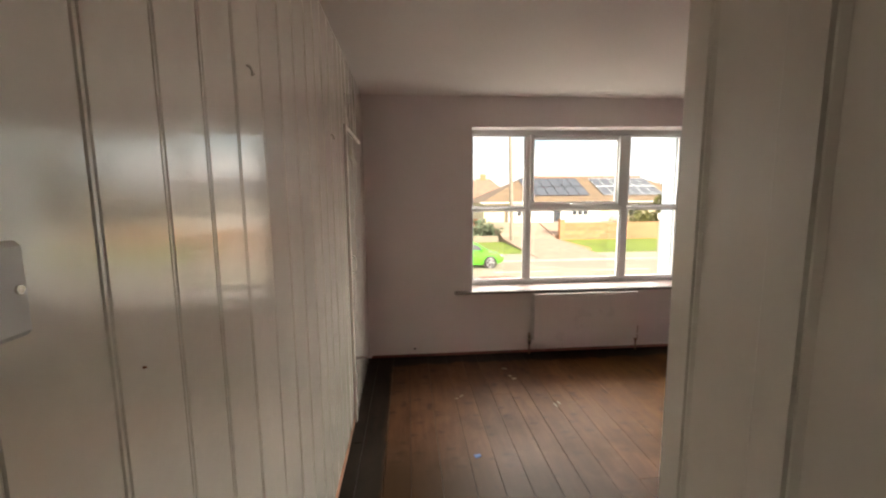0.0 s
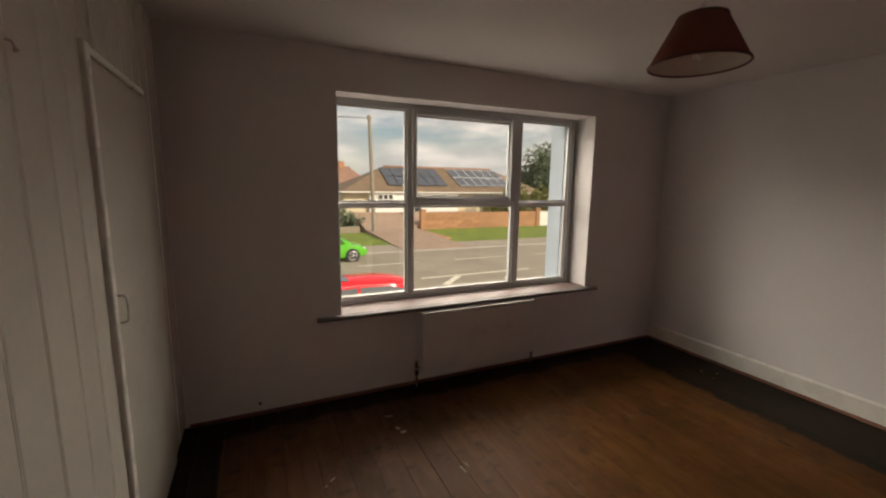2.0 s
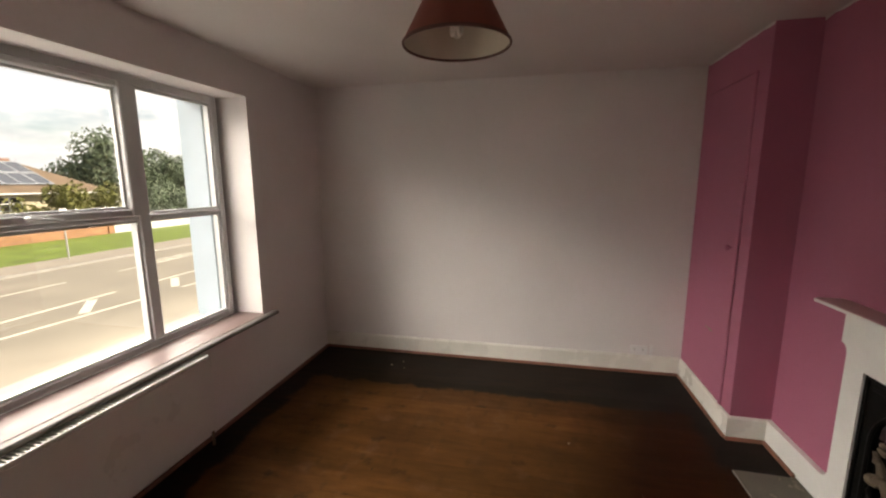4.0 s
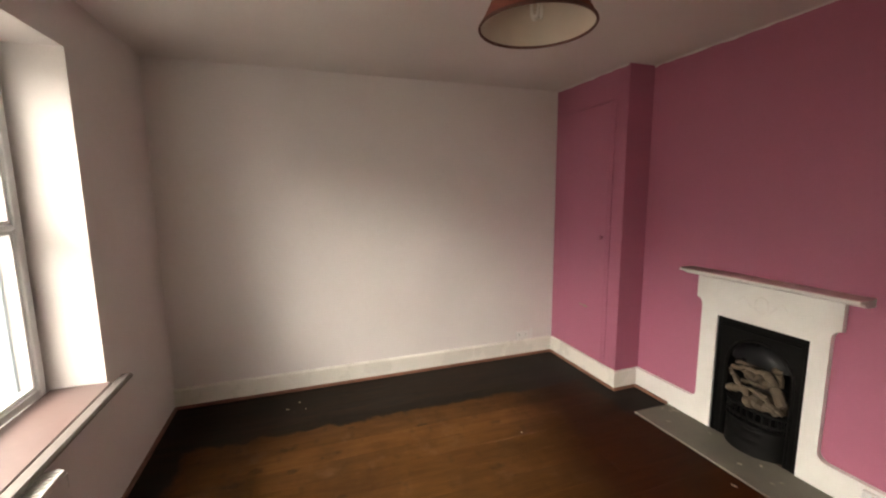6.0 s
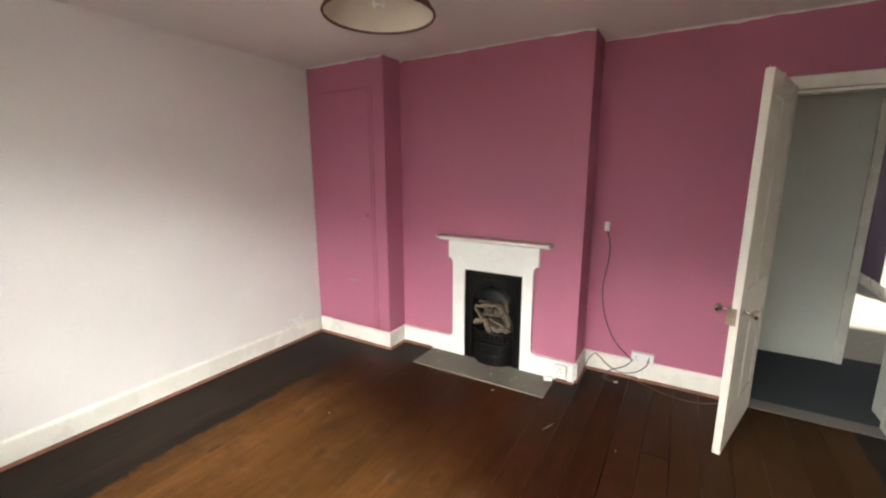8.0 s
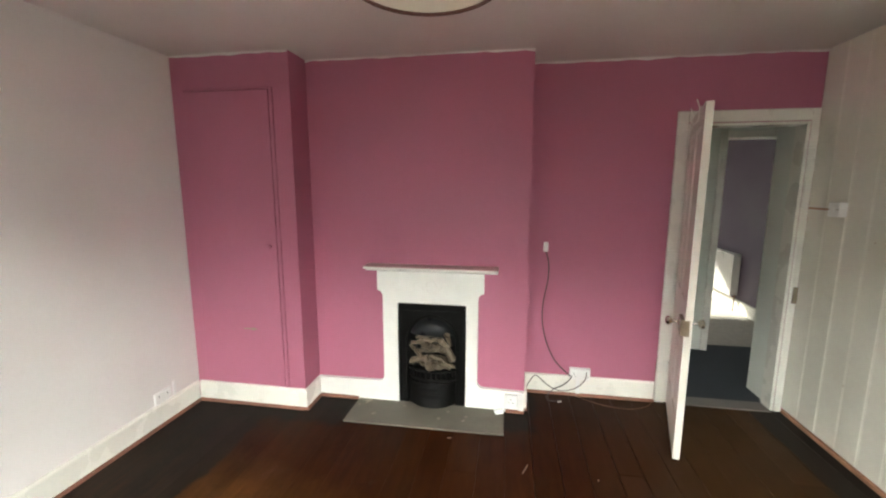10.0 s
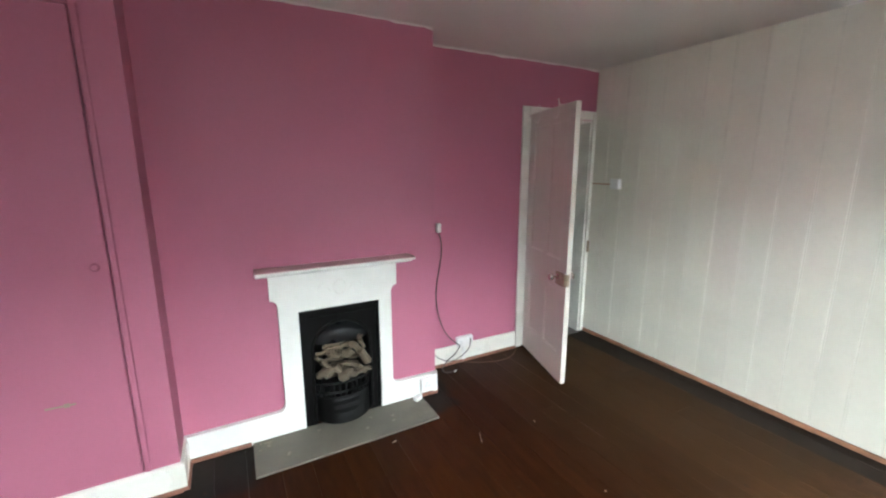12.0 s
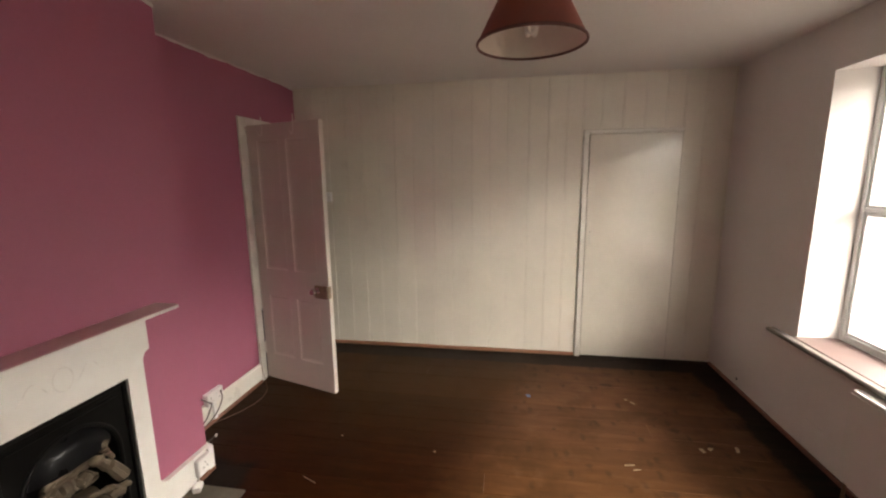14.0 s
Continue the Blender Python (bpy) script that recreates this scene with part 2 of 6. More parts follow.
M_WHITE_WALL = material("white_emulsion", (0.74, 0.71, 0.70), 0.75, tone=0.05, scale=1.6, grain=90, bump=0.25, stain=0.16, stain_color=(0.55, 0.48, 0.38))
M_PINK = material("pink_emulsion", (0.425, 0.138, 0.218), 0.68, tone=0.05, scale=1.8, grain=90, bump=0.25, stain=0.10, stain_color=(0.36, 0.09, 0.13))
M_CEIL = material("ceiling_emulsion", (0.72, 0.69, 0.67), 0.85, tone=0.05, scale=1.5, grain=40, bump=0.3)
M_BOARD = material("cream_gloss_boards", (0.78, 0.75, 0.665), 0.15, tone=0.06, scale=3.0, grain=35, bump=0.20, bump_size=0.003, spec=1.0, stain=0.14, stain_color=(0.48, 0.40, 0.28), vary=0.02)
M_BOARD.node_tree.nodes["Principled BSDF"].inputs["Coat Weight"].default_value = 0.8
M_BOARD.node_tree.nodes["Principled BSDF"].inputs["Coat Roughness"].default_value = 0.13
M_BOARD.node_tree.nodes["Principled BSDF"].inputs["Coat IOR"].default_value = 1.6
M_GLOSS = material("white_gloss_paint", (0.76, 0.745, 0.69), 0.28, tone=0.05, scale=5.0, grain=40, bump=0.1, stain=0.05, stain_color=(0.5, 0.42, 0.3))
M_DOOR = material("door_paint", (0.70, 0.66, 0.60), 0.40, tone=0.03, scale=4.0, grain=40, bump=0.03, stain=0.02, stain_color=(0.5, 0.40, 0.3))
M_SURROUND = material("white_painted_iron", (0.78, 0.78, 0.75), 0.42, tone=0.04, scale=9.0, grain=50, bump=0.1, stain=0.08, stain_color=(0.5, 0.47, 0.42))
# white gloss; the pink wall's reflection is put into the colour
M_SHELF_TOP = material("gloss_with_pink_reflection", (0.52, 0.33, 0.33), 0.48, tone=0.05, scale=8.0, grain=50, bump=0.1)
M_BEAD = material("bare_red_timber", (0.20, 0.085, 0.055), 0.7, tone=0.35, scale=9.0, grain=80, bump=0.4)
M_BARE = material("bare_batten_timber", (0.30, 0.145, 0.085), 0.75, tone=0.35, scale=8.0, grain=80, bump=0.5)
M_UPVC = material("white_upvc", (0.56, 0.57, 0.57), 0.35, tone=0.03, scale=4, grain=30, bump=0.05)
M_SILL = material("sill_gloss_paint", (0.165, 0.115, 0.108), 0.42, tone=0.06, scale=6, grain=40, bump=0.15, stain=0.2, stain_color=(0.22, 0.15, 0.12), spec=0.25)
M_GREY_STRIP = material("grey_weathered_edge", (0.16, 0.14, 0.13), 0.6, tone=0.2, scale=8, bump=0.3)
M_RAD = material("radiator_enamel", (0.70, 0.69, 0.67), 0.3, tone=0.03, scale=5, grain=30, bump=0.05)
M_PIPE = material("dull_copper_pipe", (0.22, 0.14, 0.09), 0.45, metal=0.8, tone=0.2)
M_CHROME = material("worn_chrome", (0.62, 0.58, 0.52), 0.22, metal=1.0, tone=0.1, scale=20)
M_BRASS = material("aged_brass", (0.34, 0.27, 0.20), 0.38, metal=1.0, tone=0.25, scale=20, grain=90, bump=0.2)
M_IRON = material("black_cast_iron", (0.0055, 0.0052, 0.0052), 0.55, metal=0.0, tone=0.3, scale=12, grain=120, bump=0.3, spec=0.10)
M_HOOD = material("blackleaded_iron", (0.006, 0.0065, 0.008), 0.30, tone=0.2, scale=12, grain=120, bump=0.1, spec=0.20)
M_RELIEF = material("rubbed_relief_paint", (0.74, 0.73, 0.70), 0.5, tone=0.2, scale=30, grain=90, bump=0.2)
M_SOOT = material("soot_black", (0.010, 0.009, 0.009), 0.85, tone=0.3, scale=14)
M_DRIFT = material("pale_driftwood", (0.100, 0.076, 0.052), 0.8, tone=0.25, scale=14, grain=90, bump=0.6, vary=0.2)
M_HEARTH = material("grey_concrete_hearth", (0.128, 0.118, 0.094), 0.75, tone=0.22, scale=6, grain=120, bump=0.5, stain=0.7, stain_color=(0.085, 0.07, 0.05))
M_PLASTIC = material("white_plastic", (0.76, 0.76, 0.75), 0.32, tone=0.03, bump=0.05)
M_SLOT = material("dark_slot", (0.02, 0.02, 0.02), 0.5)
M_CABLE = material("dark_cable", (0.055, 0.04, 0.04), 0.5)
M_CABLE_GREY = material("grey_cable", (0.085, 0.065, 0.06), 0.5)
M_SHADE = material("terracotta_fabric", (0.215, 0.062, 0.045), 0.85, tone=0.10, scale=10, grain=300, bump=0.4)
M_SHADE_IN = material("cream_shade_lining", (0.60, 0.54, 0.46), 0.7, tone=0.06, scale=8, grain=120)
M_RIM = material("brown_binding_tape", (0.10, 0.035, 0.028), 0.7)
M_BULB = material("white_lamp_glass", (0.80, 0.79, 0.74), 0.2, bump=0)
M_CARPET = material("dark_blue_grey_carpet", (0.042, 0.05, 0.06), 0.95, tone=0.3, scale=30, grain=300, bump=0.8, bump_size=0.004)
M_CARPET_PALE = material("pale_beige_carpet", (0.42, 0.40, 0.36), 0.95, tone=0.15, scale=20, grain=300, bump=0.8, bump_size=0.004)
M_HALL = material("grey_white_emulsion", (0.70, 0.72, 0.67), 0.75, tone=0.05, scale=2, bump=0.2)
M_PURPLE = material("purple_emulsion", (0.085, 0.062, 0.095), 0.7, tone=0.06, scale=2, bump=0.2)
M_PAPER = material("scrap_paper", (0.30, 0.25, 0.19), 0.8, tone=0.15)
M_CABLE_TAN = material("tan_cable", (0.17, 0.085, 0.055), 0.5)
M_CRUMB = material("plaster_crumb", (0.23, 0.20, 0.155), 0.85, tone=0.2)
M_BLUE = material("blue_scrap", (0.06, 0.13, 0.35), 0.6)
M_FLOOR = plank_material()
M_PANE = glass_material("window_glass")
# outdoors
M_RENDER_EXT = material("pale_blue_grey_render", (0.42, 0.50, 0.56), 0.85, tone=0.08, scale=5, bump=0.4)
M_ASPHALT = material("worn_asphalt", (0.325, 0.285, 0.22), 0.9, tone=0.18, scale=0.5, grain=25, bump=0.5, stain=0.6, stain_color=(0.24, 0.205, 0.16))
M_PAVE = material("pavement_tarmac", (0.36, 0.31, 0.245), 0.9, tone=0.15, scale=0.8, grain=30, bump=0.4)
M_DRIVE = material("pinkish_drive_gravel", (0.38, 0.27, 0.20), 0.95, tone=0.2, scale=2, grain=30)
M_KERB = material("concrete_kerb", (0.36, 0.34, 0.30), 0.85, tone=0.15, scale=3)
M_LINE = material("road_paint", (0.78, 0.74, 0.60), 0.7, tone=0.2, scale=5)
M_GRASS = material("verge_grass", (0.17, 0.23, 0.035), 0.95, tone=0.4, scale=1.2, grain=18, bump=0.8, bump_size=0.03, stain=0.4, stain_color=(0.16, 0.16, 0.05))
M_FIELD = material("far_ground", (0.14, 0.15, 0.07), 0.95, tone=0.3, scale=0.05, grain=0.6)
M_BRICK = material("orange_brick", (0.40, 0.21, 0.11), 0.85, tone=0.2, scale=3, grain=40, bump=0.4, vary=0.15)
M_MORTAR = material("mortar", (0.30, 0.25, 0.19), 0.9, tone=0.15)
M_TILE = material("brown_roof_tiles", (0.225, 0.16, 0.105), 0.85, tone=0.3, scale=1.4, grain=12, bump=0.5, bump_size=0.03, stain=0.4, stain_color=(0.15, 0.11, 0.05))
M_TILE_RED = material("red_roof_tiles", (0.31, 0.18, 0.13), 0.85, tone=0.25, scale=1.4, grain=12, bump=0.5, bump_size=0.03)
M_SOLAR = material("solar_cells", (0.09, 0.10, 0.12), 0.18, tone=0.15, scale=2)
M_ALU = material("aluminium_frame", (0.72, 0.73, 0.74), 0.40, metal=0.3)
M_BLACK_EDGE = material("dark_panel_edging", (0.06, 0.065, 0.075), 0.35, tone=0.1)
M_CREAM_EXT = material("cream_render", (0.68, 0.60, 0.42), 0.85, tone=0.06, scale=2)
M_WHITE_EXT = material("white_render", (0.80, 0.79, 0.75), 0.8, tone=0.04, scale=2)
M_DARK_GLASS = material("dark_house_window", (0.05, 0.06, 0.07), 0.08, tone=0.1)
M_POLE = material("weathered_pole_timber", (0.28, 0.24, 0.19), 0.85, tone=0.2, scale=4, grain=40)
M_STEEL = material("galvanised_steel", (0.50, 0.50, 0.48), 0.45, metal=0.6)
M_LEAF = material("dark_tree_leaves", (0.15, 0.19, 0.115), 0.7, tone=0.4, scale=2, grain=9, bump=0)
M_LEAF_OLIVE = material("olive_shrub_leaves", (0.17, 0.17, 0.045), 0.7, tone=0.4, scale=2, grain=9, bump=0)
M_LEAF_RED = material("russet_shrub_leaves", (0.30, 0.12, 0.025), 0.7, tone=0.4, scale=2, grain=9, bump=0)
M_BARK = material("bark", (0.12, 0.09, 0.06), 0.9, tone=0.3, scale=4)
M_CAR_RED = material("red_car_paint", (0.55, 0.006, 0.012), 0.18, tone=0.03, bump=0)
M_CAR_GREEN = material("lime_green_car_paint", (0.10, 0.46, 0.035), 0.18, tone=0.03, bump=0)
M_CAR_GLASS = material("car_glass", (0.10, 0.105, 0.11), 0.06, tone=0.05, bump=0)
M_CAR_BLACK = material("car_black_trim", (0.02, 0.02, 0.02), 0.5)
M_TYRE = material("tyre_rubber", (0.022, 0.022, 0.022), 0.85)
M_RIMS = material("alloy_wheel", (0.55, 0.56, 0.57), 0.3, metal=0.8)
M_LAMP_CLEAR = material("headlight_lens", (0.62, 0.64, 0.66), 0.1, bump=0)
M_LAMP_RED = material("tail_light_lens", (0.35, 0.01, 0.01), 0.15, bump=0)
M_FENCE_ORANGE = material("orange_stained_fence", (0.42, 0.17, 0.06), 0.8, tone=0.15, scale=3, vary=0.1)

# ---------------------------------------------------------------- builders
def box(bm, x0, x1, y0, y1, z0, z1, bevel=0.0, segments=1, m=None):
    """Adds a box, with bevelled edges if asked for."""
    r = bmesh.ops.create_cube(bm, size=1.0)
    vs = r["verts"]
    for v in vs:
        v.co = Vector(((x0 + x1) / 2 + v.co.x * (x1 - x0), (y0 + y1) / 2 + v.co.y * (y1 - y0), (z0 + z1) / 2 + v.co.z * (z1 - z0)))
    if bevel:
        es = list({e for v in vs for e in v.link_edges})
        r = bmesh.ops.bevel(bm, geom=es, offset=bevel, segments=segments, affect="EDGES", profile=0.5)
        vs = list({v for f in r["faces"] for v in f.verts} | {v for v in vs if v.is_valid})
    if m is not None:
        bmesh.ops.transform(bm, matrix=m, verts=[v for v in vs if v.is_valid])
    return bm


def boxes(*rows, bevel=0.0):
    bm = bmesh.new()
    for r in rows:
        box(bm, *r, bevel=bevel)
    return bm


def prism(points, a0, a1, axis="y"):
    """A polygon in two coordinates, pushed from a0 to a1 along an axis."""
    bm = bmesh.new()

    def place(p, a):
        return {"x": (a, p[0], p[1]), "y": (p[0], a, p[1]), "z": (p[0], p[1], a)}[axis]

    lo = [bm.verts.new(place(p, a0)) for p in points]
    hi = [bm.verts.new(place(p, a1)) for p in points]
    bm.faces.new(lo)
    bm.faces.new(hi)
    for i in range(len(points)):
        j = (i + 1) % len(points)
        bm.faces.new((lo[i], lo[j], hi[j], hi[i]))
    bmesh.ops.recalc_face_normals(bm, faces=bm.faces)
    return bm


def lathe(rings, n=24, center=(0, 0, 0), axis="z", close=False, bm=None):
    """Turned shape from (radius, height) pairs."""
    bm = bm or bmesh.new()
    rows = []
    for r, h in rings:
        row = []
        for i in range(n):
            a = 2 * math.pi * i / n
            u, v = r * math.cos(a), r * math.sin(a)
            p = {"z": (u, v, h), "y": (u, h, v), "x": (h, u, v)}[axis]
            row.append(bm.verts.new(Vector(p) + Vector(center)))
        rows.append(row)
    for a, b in zip(rows, rows[1:]):
        for i in range(n):
            j = (i + 1) % n
            bm.faces.new((a[i], a[j], b[j], b[i]))
    if close:
        bm.faces.new(rows[0])
        bm.faces.new(rows[-1])
    bmesh.ops.recalc_face_normals(bm, faces=bm.faces)
    return bm


def tube(points, radius, n=8, bm=None):
    """A round bar or cable along a smooth line through points; radius may be a list."""
    bm = bm or bmesh.new()
    pts = [Vector(p) for p in points]
    rad = radius if isinstance(radius, (list, tuple)) else [radius] * len(pts)
    rows = []
    for i, p in enumerate(pts):
        d = (pts[min(i + 1, len(pts) - 1)] - pts[max(i - 1, 0)]).normalized()
        side = d.orthogonal().normalized() if i == 0 else (side - d * side.dot(d)).normalized()
        up = d.cross(side)
        rows.append([bm.verts.new(p + rad[i] * (math.cos(2 * math.pi * k / n) * side + math.sin(2 * math.pi * k / n) * up)) for k in range(n)])
    for a, b in zip(rows, rows[1:]):
        for k in range(n):
            j = (k + 1) % n
            bm.faces.new((a[k], a[j], b[j], b[k]))
    bm.faces.new(rows[0])
    bm.faces.new(rows[-1])
    bmesh.ops.recalc_face_normals(bm, faces=bm.faces)
    return bm


def smooth_line(points, steps=8):
    """Catmull-Rom line through points."""
    p = [Vector(q) for q in points]
    p = [2 * p[0] - p[1]] + p + [2 * p[-1] - p[-2]]
    out = []
    for i in range(1, len(p) - 2):
        for s in range(steps):
            t = s / steps
            out.append(0.5 * ((2 * p[i]) + (p[i + 1] - p[i - 1]) * t + (2 * p[i - 1] - 5 * p[i] + 4 * p[i + 1] - p[i + 2]) * t * t + (3 * p[i] - p[i - 1] - 3 * p[i + 1] + p[i + 2]) * t ** 3))
    out.append(p[-2])
    return out


def mesh_of(name, bm, mat):
    me = bpy.data.meshes.new(name)
    bm.to_mesh(me)
    bm.free()
    if mat:
        me.materials.append(mat)
    return me


def shade(me, angle=35):
    for p in me.polygons:
        p.use_smooth = True
    me.set_sharp_from_angle(angle=radians(angle))


def part(name, bm, mat, parent=None, label="", smooth=False):
    me = mesh_of(name, bm, mat)
    if smooth:
        shade(me)
    ob = new(name, me)
    if parent:
        ob.parent = parent
    if label:
        ob["label"] = label
    return ob


def thing(name, label, category, at=(0, 0, 0), group="", rot=0.0):
    ob = new(name)
    ob.empty_display_size = 0.1
    ob.matrix_world = pose(*at, 0, 0, rot)
    return tagged(ob, label, category, group)


def setting(name, bm, mat, label, category, smooth=False):
    return tagged(part(name, bm, mat, None, "", smooth), label, category, "", "structure")


def pierced(x0, x1, z0, z1, hx0, hx1, hz0, hz1, y0, y1):
    """One wall block with a rectangular opening through it."""
    bm = bmesh.new()
    xs, zs = (x0, hx0, hx1, x1), (z0, hz0, hz1, z1)
    g = {(i, j, k): bm.verts.new((xs[i], (y0, y1)[k], zs[j])) for i in range(4) for j in range(4) for k in range(2)}
    for i in range(3):
        for j in range(3):
            if (i, j) != (1, 1):
                for k in range(2):
                    bm.faces.new((g[i, j, k], g[i + 1, j, k], g[i + 1, j + 1, k], g[i, j + 1, k]))
    for a in range(3):
        for b in (0, 3):
            bm.faces.new((g[a, b, 0], g[a + 1, b, 0], g[a + 1, b, 1], g[a, b, 1]))
            bm.faces.new((g[b, a, 0], g[b, a + 1, 0], g[b, a + 1, 1], g[b, a, 1]))
    for b in (1, 2):
        bm.faces.new((g[1, b, 0], g[2, b, 0], g[2, b, 1], g[1, b, 1]))
        bm.faces.new((g[b, 1, 0], g[b, 2, 0], g[b, 2, 1], g[b, 1, 1]))
    bmesh.ops.recalc_face_normals(bm, faces=bm.faces)
    return bm


# ---------------------------------------------------------------- the room
LEFT, RIGHT, PINK, BREAST, CUP, WIN, H = 0.393, 4.493, 0.43, 0.728, 0.949, 4.050, 2.375
HALL_Y = 0.335
OUT = 4.50
BX0, BX1 = 2.156, 3.660
WX0, WX1, WZ0, WZ1 = 1.358, 3.570, 0.626, 2.128
DX0, DX1, DZ = 0.44, 1.146, 1.955

bm = pierced(-1.2, 6.2, -2.6, 2.9, WX0, WX1, WZ0 - 0.03, WZ1, WIN, OUT)
for v in bm.verts:
    if abs(v.co.x - WX0) < 1e-4 and abs(v.co.z - WZ1) < 1e-4 and v.co.y < WIN + 0.1:
        v.co.z -= 0.018  # the lintel dips towards the boarded wall
setting("wall_window", bm, M_WHITE_WALL, "white emulsioned plaster wall round the window", "wall")
setting("outer_face", boxes((-1.2, WX0 - 0.0, OUT + 0.003, OUT + 0.02, -2.6, 2.9), (WX1, 6.2, OUT + 0.003, OUT + 0.02, -2.6, 2.9)), M_RENDER_EXT, "pale blue-grey rendered outside wall", "wall")
setting("outer_reveal", boxes((WX1 - 0.085, WX1 - 0.003, 4.335, OUT + 0.02, WZ0 - 0.02, WZ1 - 0.002)), M_RENDER_EXT, "pale blue-grey rendered outside window reveal", "wall")
setting("wall_right", boxes((RIGHT, RIGHT + 0.25, 0.0, WIN, 0.0, H)), M_WHITE_WALL, "white emulsioned plaster wall with faint stains", "wall")
setting("wall_pink", boxes((DX1, BX0, HALL_Y, PINK, 0, H), (LEFT, DX1, HALL_Y, PINK, DZ, H), (LEFT - 0.2, DX0, HALL_Y, PINK - 0.004, 0, DZ)), M_PINK, "rose pink emulsioned wall above white skirting", "wall")
FX0, FX1, FZ = 2.561, 3.042, 0.746
setting("chimney_breast", prism([(BX0, 0), (FX0, 0), (FX0, FZ), (FX1, FZ), (FX1, 0), (BX1, 0), (BX1, H), (BX0, H)], 0.1, BREAST, "y"), M_PINK, "rose pink emulsioned chimney breast", "wall")
setting("ceiling", boxes((-0.6, RIGHT + 0.25, HALL_Y, WIN, H, H + 0.2)), M_CEIL, "off-white painted plaster ceiling", "ceiling")

# pale uneven cutting-in line where the pink meets the ceiling
def cutting_line(name, p0, p1, depth, seed):
    rnd = random.Random(seed)
    a, b = Vector(p0), Vector(p1)
    n = max(4, int((b - a).length / 0.06))
    side = Vector(depth)
    bm = bmesh.new()
    tops, lows = [], []
    for i in range(n + 1):
        q = a.lerp(b, i / n)
        z = H - 0.004 - abs(rnd.gauss(0.006, 0.004))
        tops.append([bm.verts.new((q.x, q.y, H)), bm.verts.new((q.x + side.x, q.y + side.y, H))])
        lows.append([bm.verts.new((q.x, q.y, z)), bm.verts.new((q.x + side.x, q.y + side.y, z))])
    for i in range(n):
        bm.faces.new((tops[i][1], tops[i + 1][1], lows[i + 1][1], lows[i][1]))
        bm.faces.new((lows[i][1], lows[i + 1][1], lows[i + 1][0], lows[i][0]))
    bmesh.ops.recalc_face_normals(bm, faces=bm.faces)
    return setting(name, bm, M_CEIL, "uneven white paint line under the ceiling", "trim")


cutting_line("paint_line", (LEFT, PINK, 0), (BX0, PINK, 0), (0, 0.004, 0), 1)
cutting_line("paint_line", (BX0, BREAST, 0), (BX1, BREAST, 0), (0, 0.004, 0), 2)
cutting_line("paint_line", (BX1, CUP, 0), (RIGHT, CUP, 0), (0, 0.004, 0), 3)

# sub-floor; its boards follow at the end of the file
floor = setting("floor", boxes((LEFT - 0.1, RIGHT + 0.1, HALL_Y, WIN + 0.02, -0.12, -0.028)), M_SOOT, "old pine floorboards, black-stained edges round bare middle", "floor")

# skirtings
def skirting(x0, x1, y0, y1, side):
    """Painted board with a chamfered top and a bare red bead at its foot. side: the way it faces."""
    z = 0.15
    t = 0.018
    if side == "y":
        bm = prism([(y0, 0.022), (y0 + t, 0.022), (y0 + t, z - 0.012), (y0 + 0.010, z), (y0, z)], x0, x1, "x")
        bead = prism([(y0, 0.0), (y0 + t + 0.009, 0.0), (y0 + t + 0.008, 0.010), (y0 + t, 0.021), (y0, 0.021)], x0, x1, "x")
    else:
        s = -1 if side == "-x" else 1
        bm = prism([(x0, 0.022), (x0 + s * t, 0.022), (x0 + s * t, z - 0.012), (x0 + s * 0.010, z), (x0, z)], y0, y1, "y")
        bead = prism([(x0, 0.0), (x0 + s * (t + 0.009), 0.0), (x0 + s * (t + 0.008), 0.010), (x0 + s * t, 0.021), (x0, 0.021)], y0, y1, "y")
    ob = setting("baseboard", bm, M_GLOSS, "white gloss skirting board with chipped edge", "skirting")
    part("bead", bead, M_BEAD, ob, "bare reddish timber bead")
    return ob


skirting(DX1 + 0.075, BX0, PINK, PINK, "y")
skirting(BX1, RIGHT - 0.02, CUP, CUP, "y")
skirting(RIGHT, RIGHT, CUP + 0.02, WIN, "-x")
skirting(BX1, BX1, BREAST + 0.03, CUP + 0.018, "-x")
skirting(BX0, BX0, PINK + 0.02, BREAST, "-x")
setting("trim", boxes((LEFT + 0.02, RIGHT - 0.03, WIN - 0.014, WIN, 0.0, 0.022)), M_BEAD, "bare reddish timber fillet below the window wall", "trim")

# ---------------------------------------------------------------- boarded wall and its cupboard door
wall_boards = setting("wall_boarded", boxes((LEFT - 0.14, LEFT - 0.025, HALL_Y, WIN, 0.0, H)), M_BOARD, "cream gloss tongue-and-groove boarded wall", "wall")
CY0, CY1, CZ = 2.945, 3.70, 1.945


rnd_board = random.Random(8)


def board(y0, y1, z0, z1):
    """One upright board with a bead along one edge and a groove on the other."""
    y1 -= 0.0003
    lean = rnd_board.uniform(-0.0012, 0.0012)
    prof = [(LEFT - 0.024, y0), (LEFT - 0.0018, y0), (LEFT - 0.0012, y0 + 0.0006), (LEFT, y0 + 0.0024), (LEFT + lean, y1 - 0.0135), (LEFT - 0.0030, y1 - 0.0115), (LEFT - 0.0030, y1 - 0.0100), (LEFT - 0.0006, y1 - 0.0075), (LEFT - 0.0004, y1 - 0.0035), (LEFT - 0.0012, y1 - 0.0004), (LEFT - 0.0018, y1), (LEFT - 0.024, y1)]
    return part("board", prism(prof, z0, z1, "z"), M_BOARD, wall_boards)


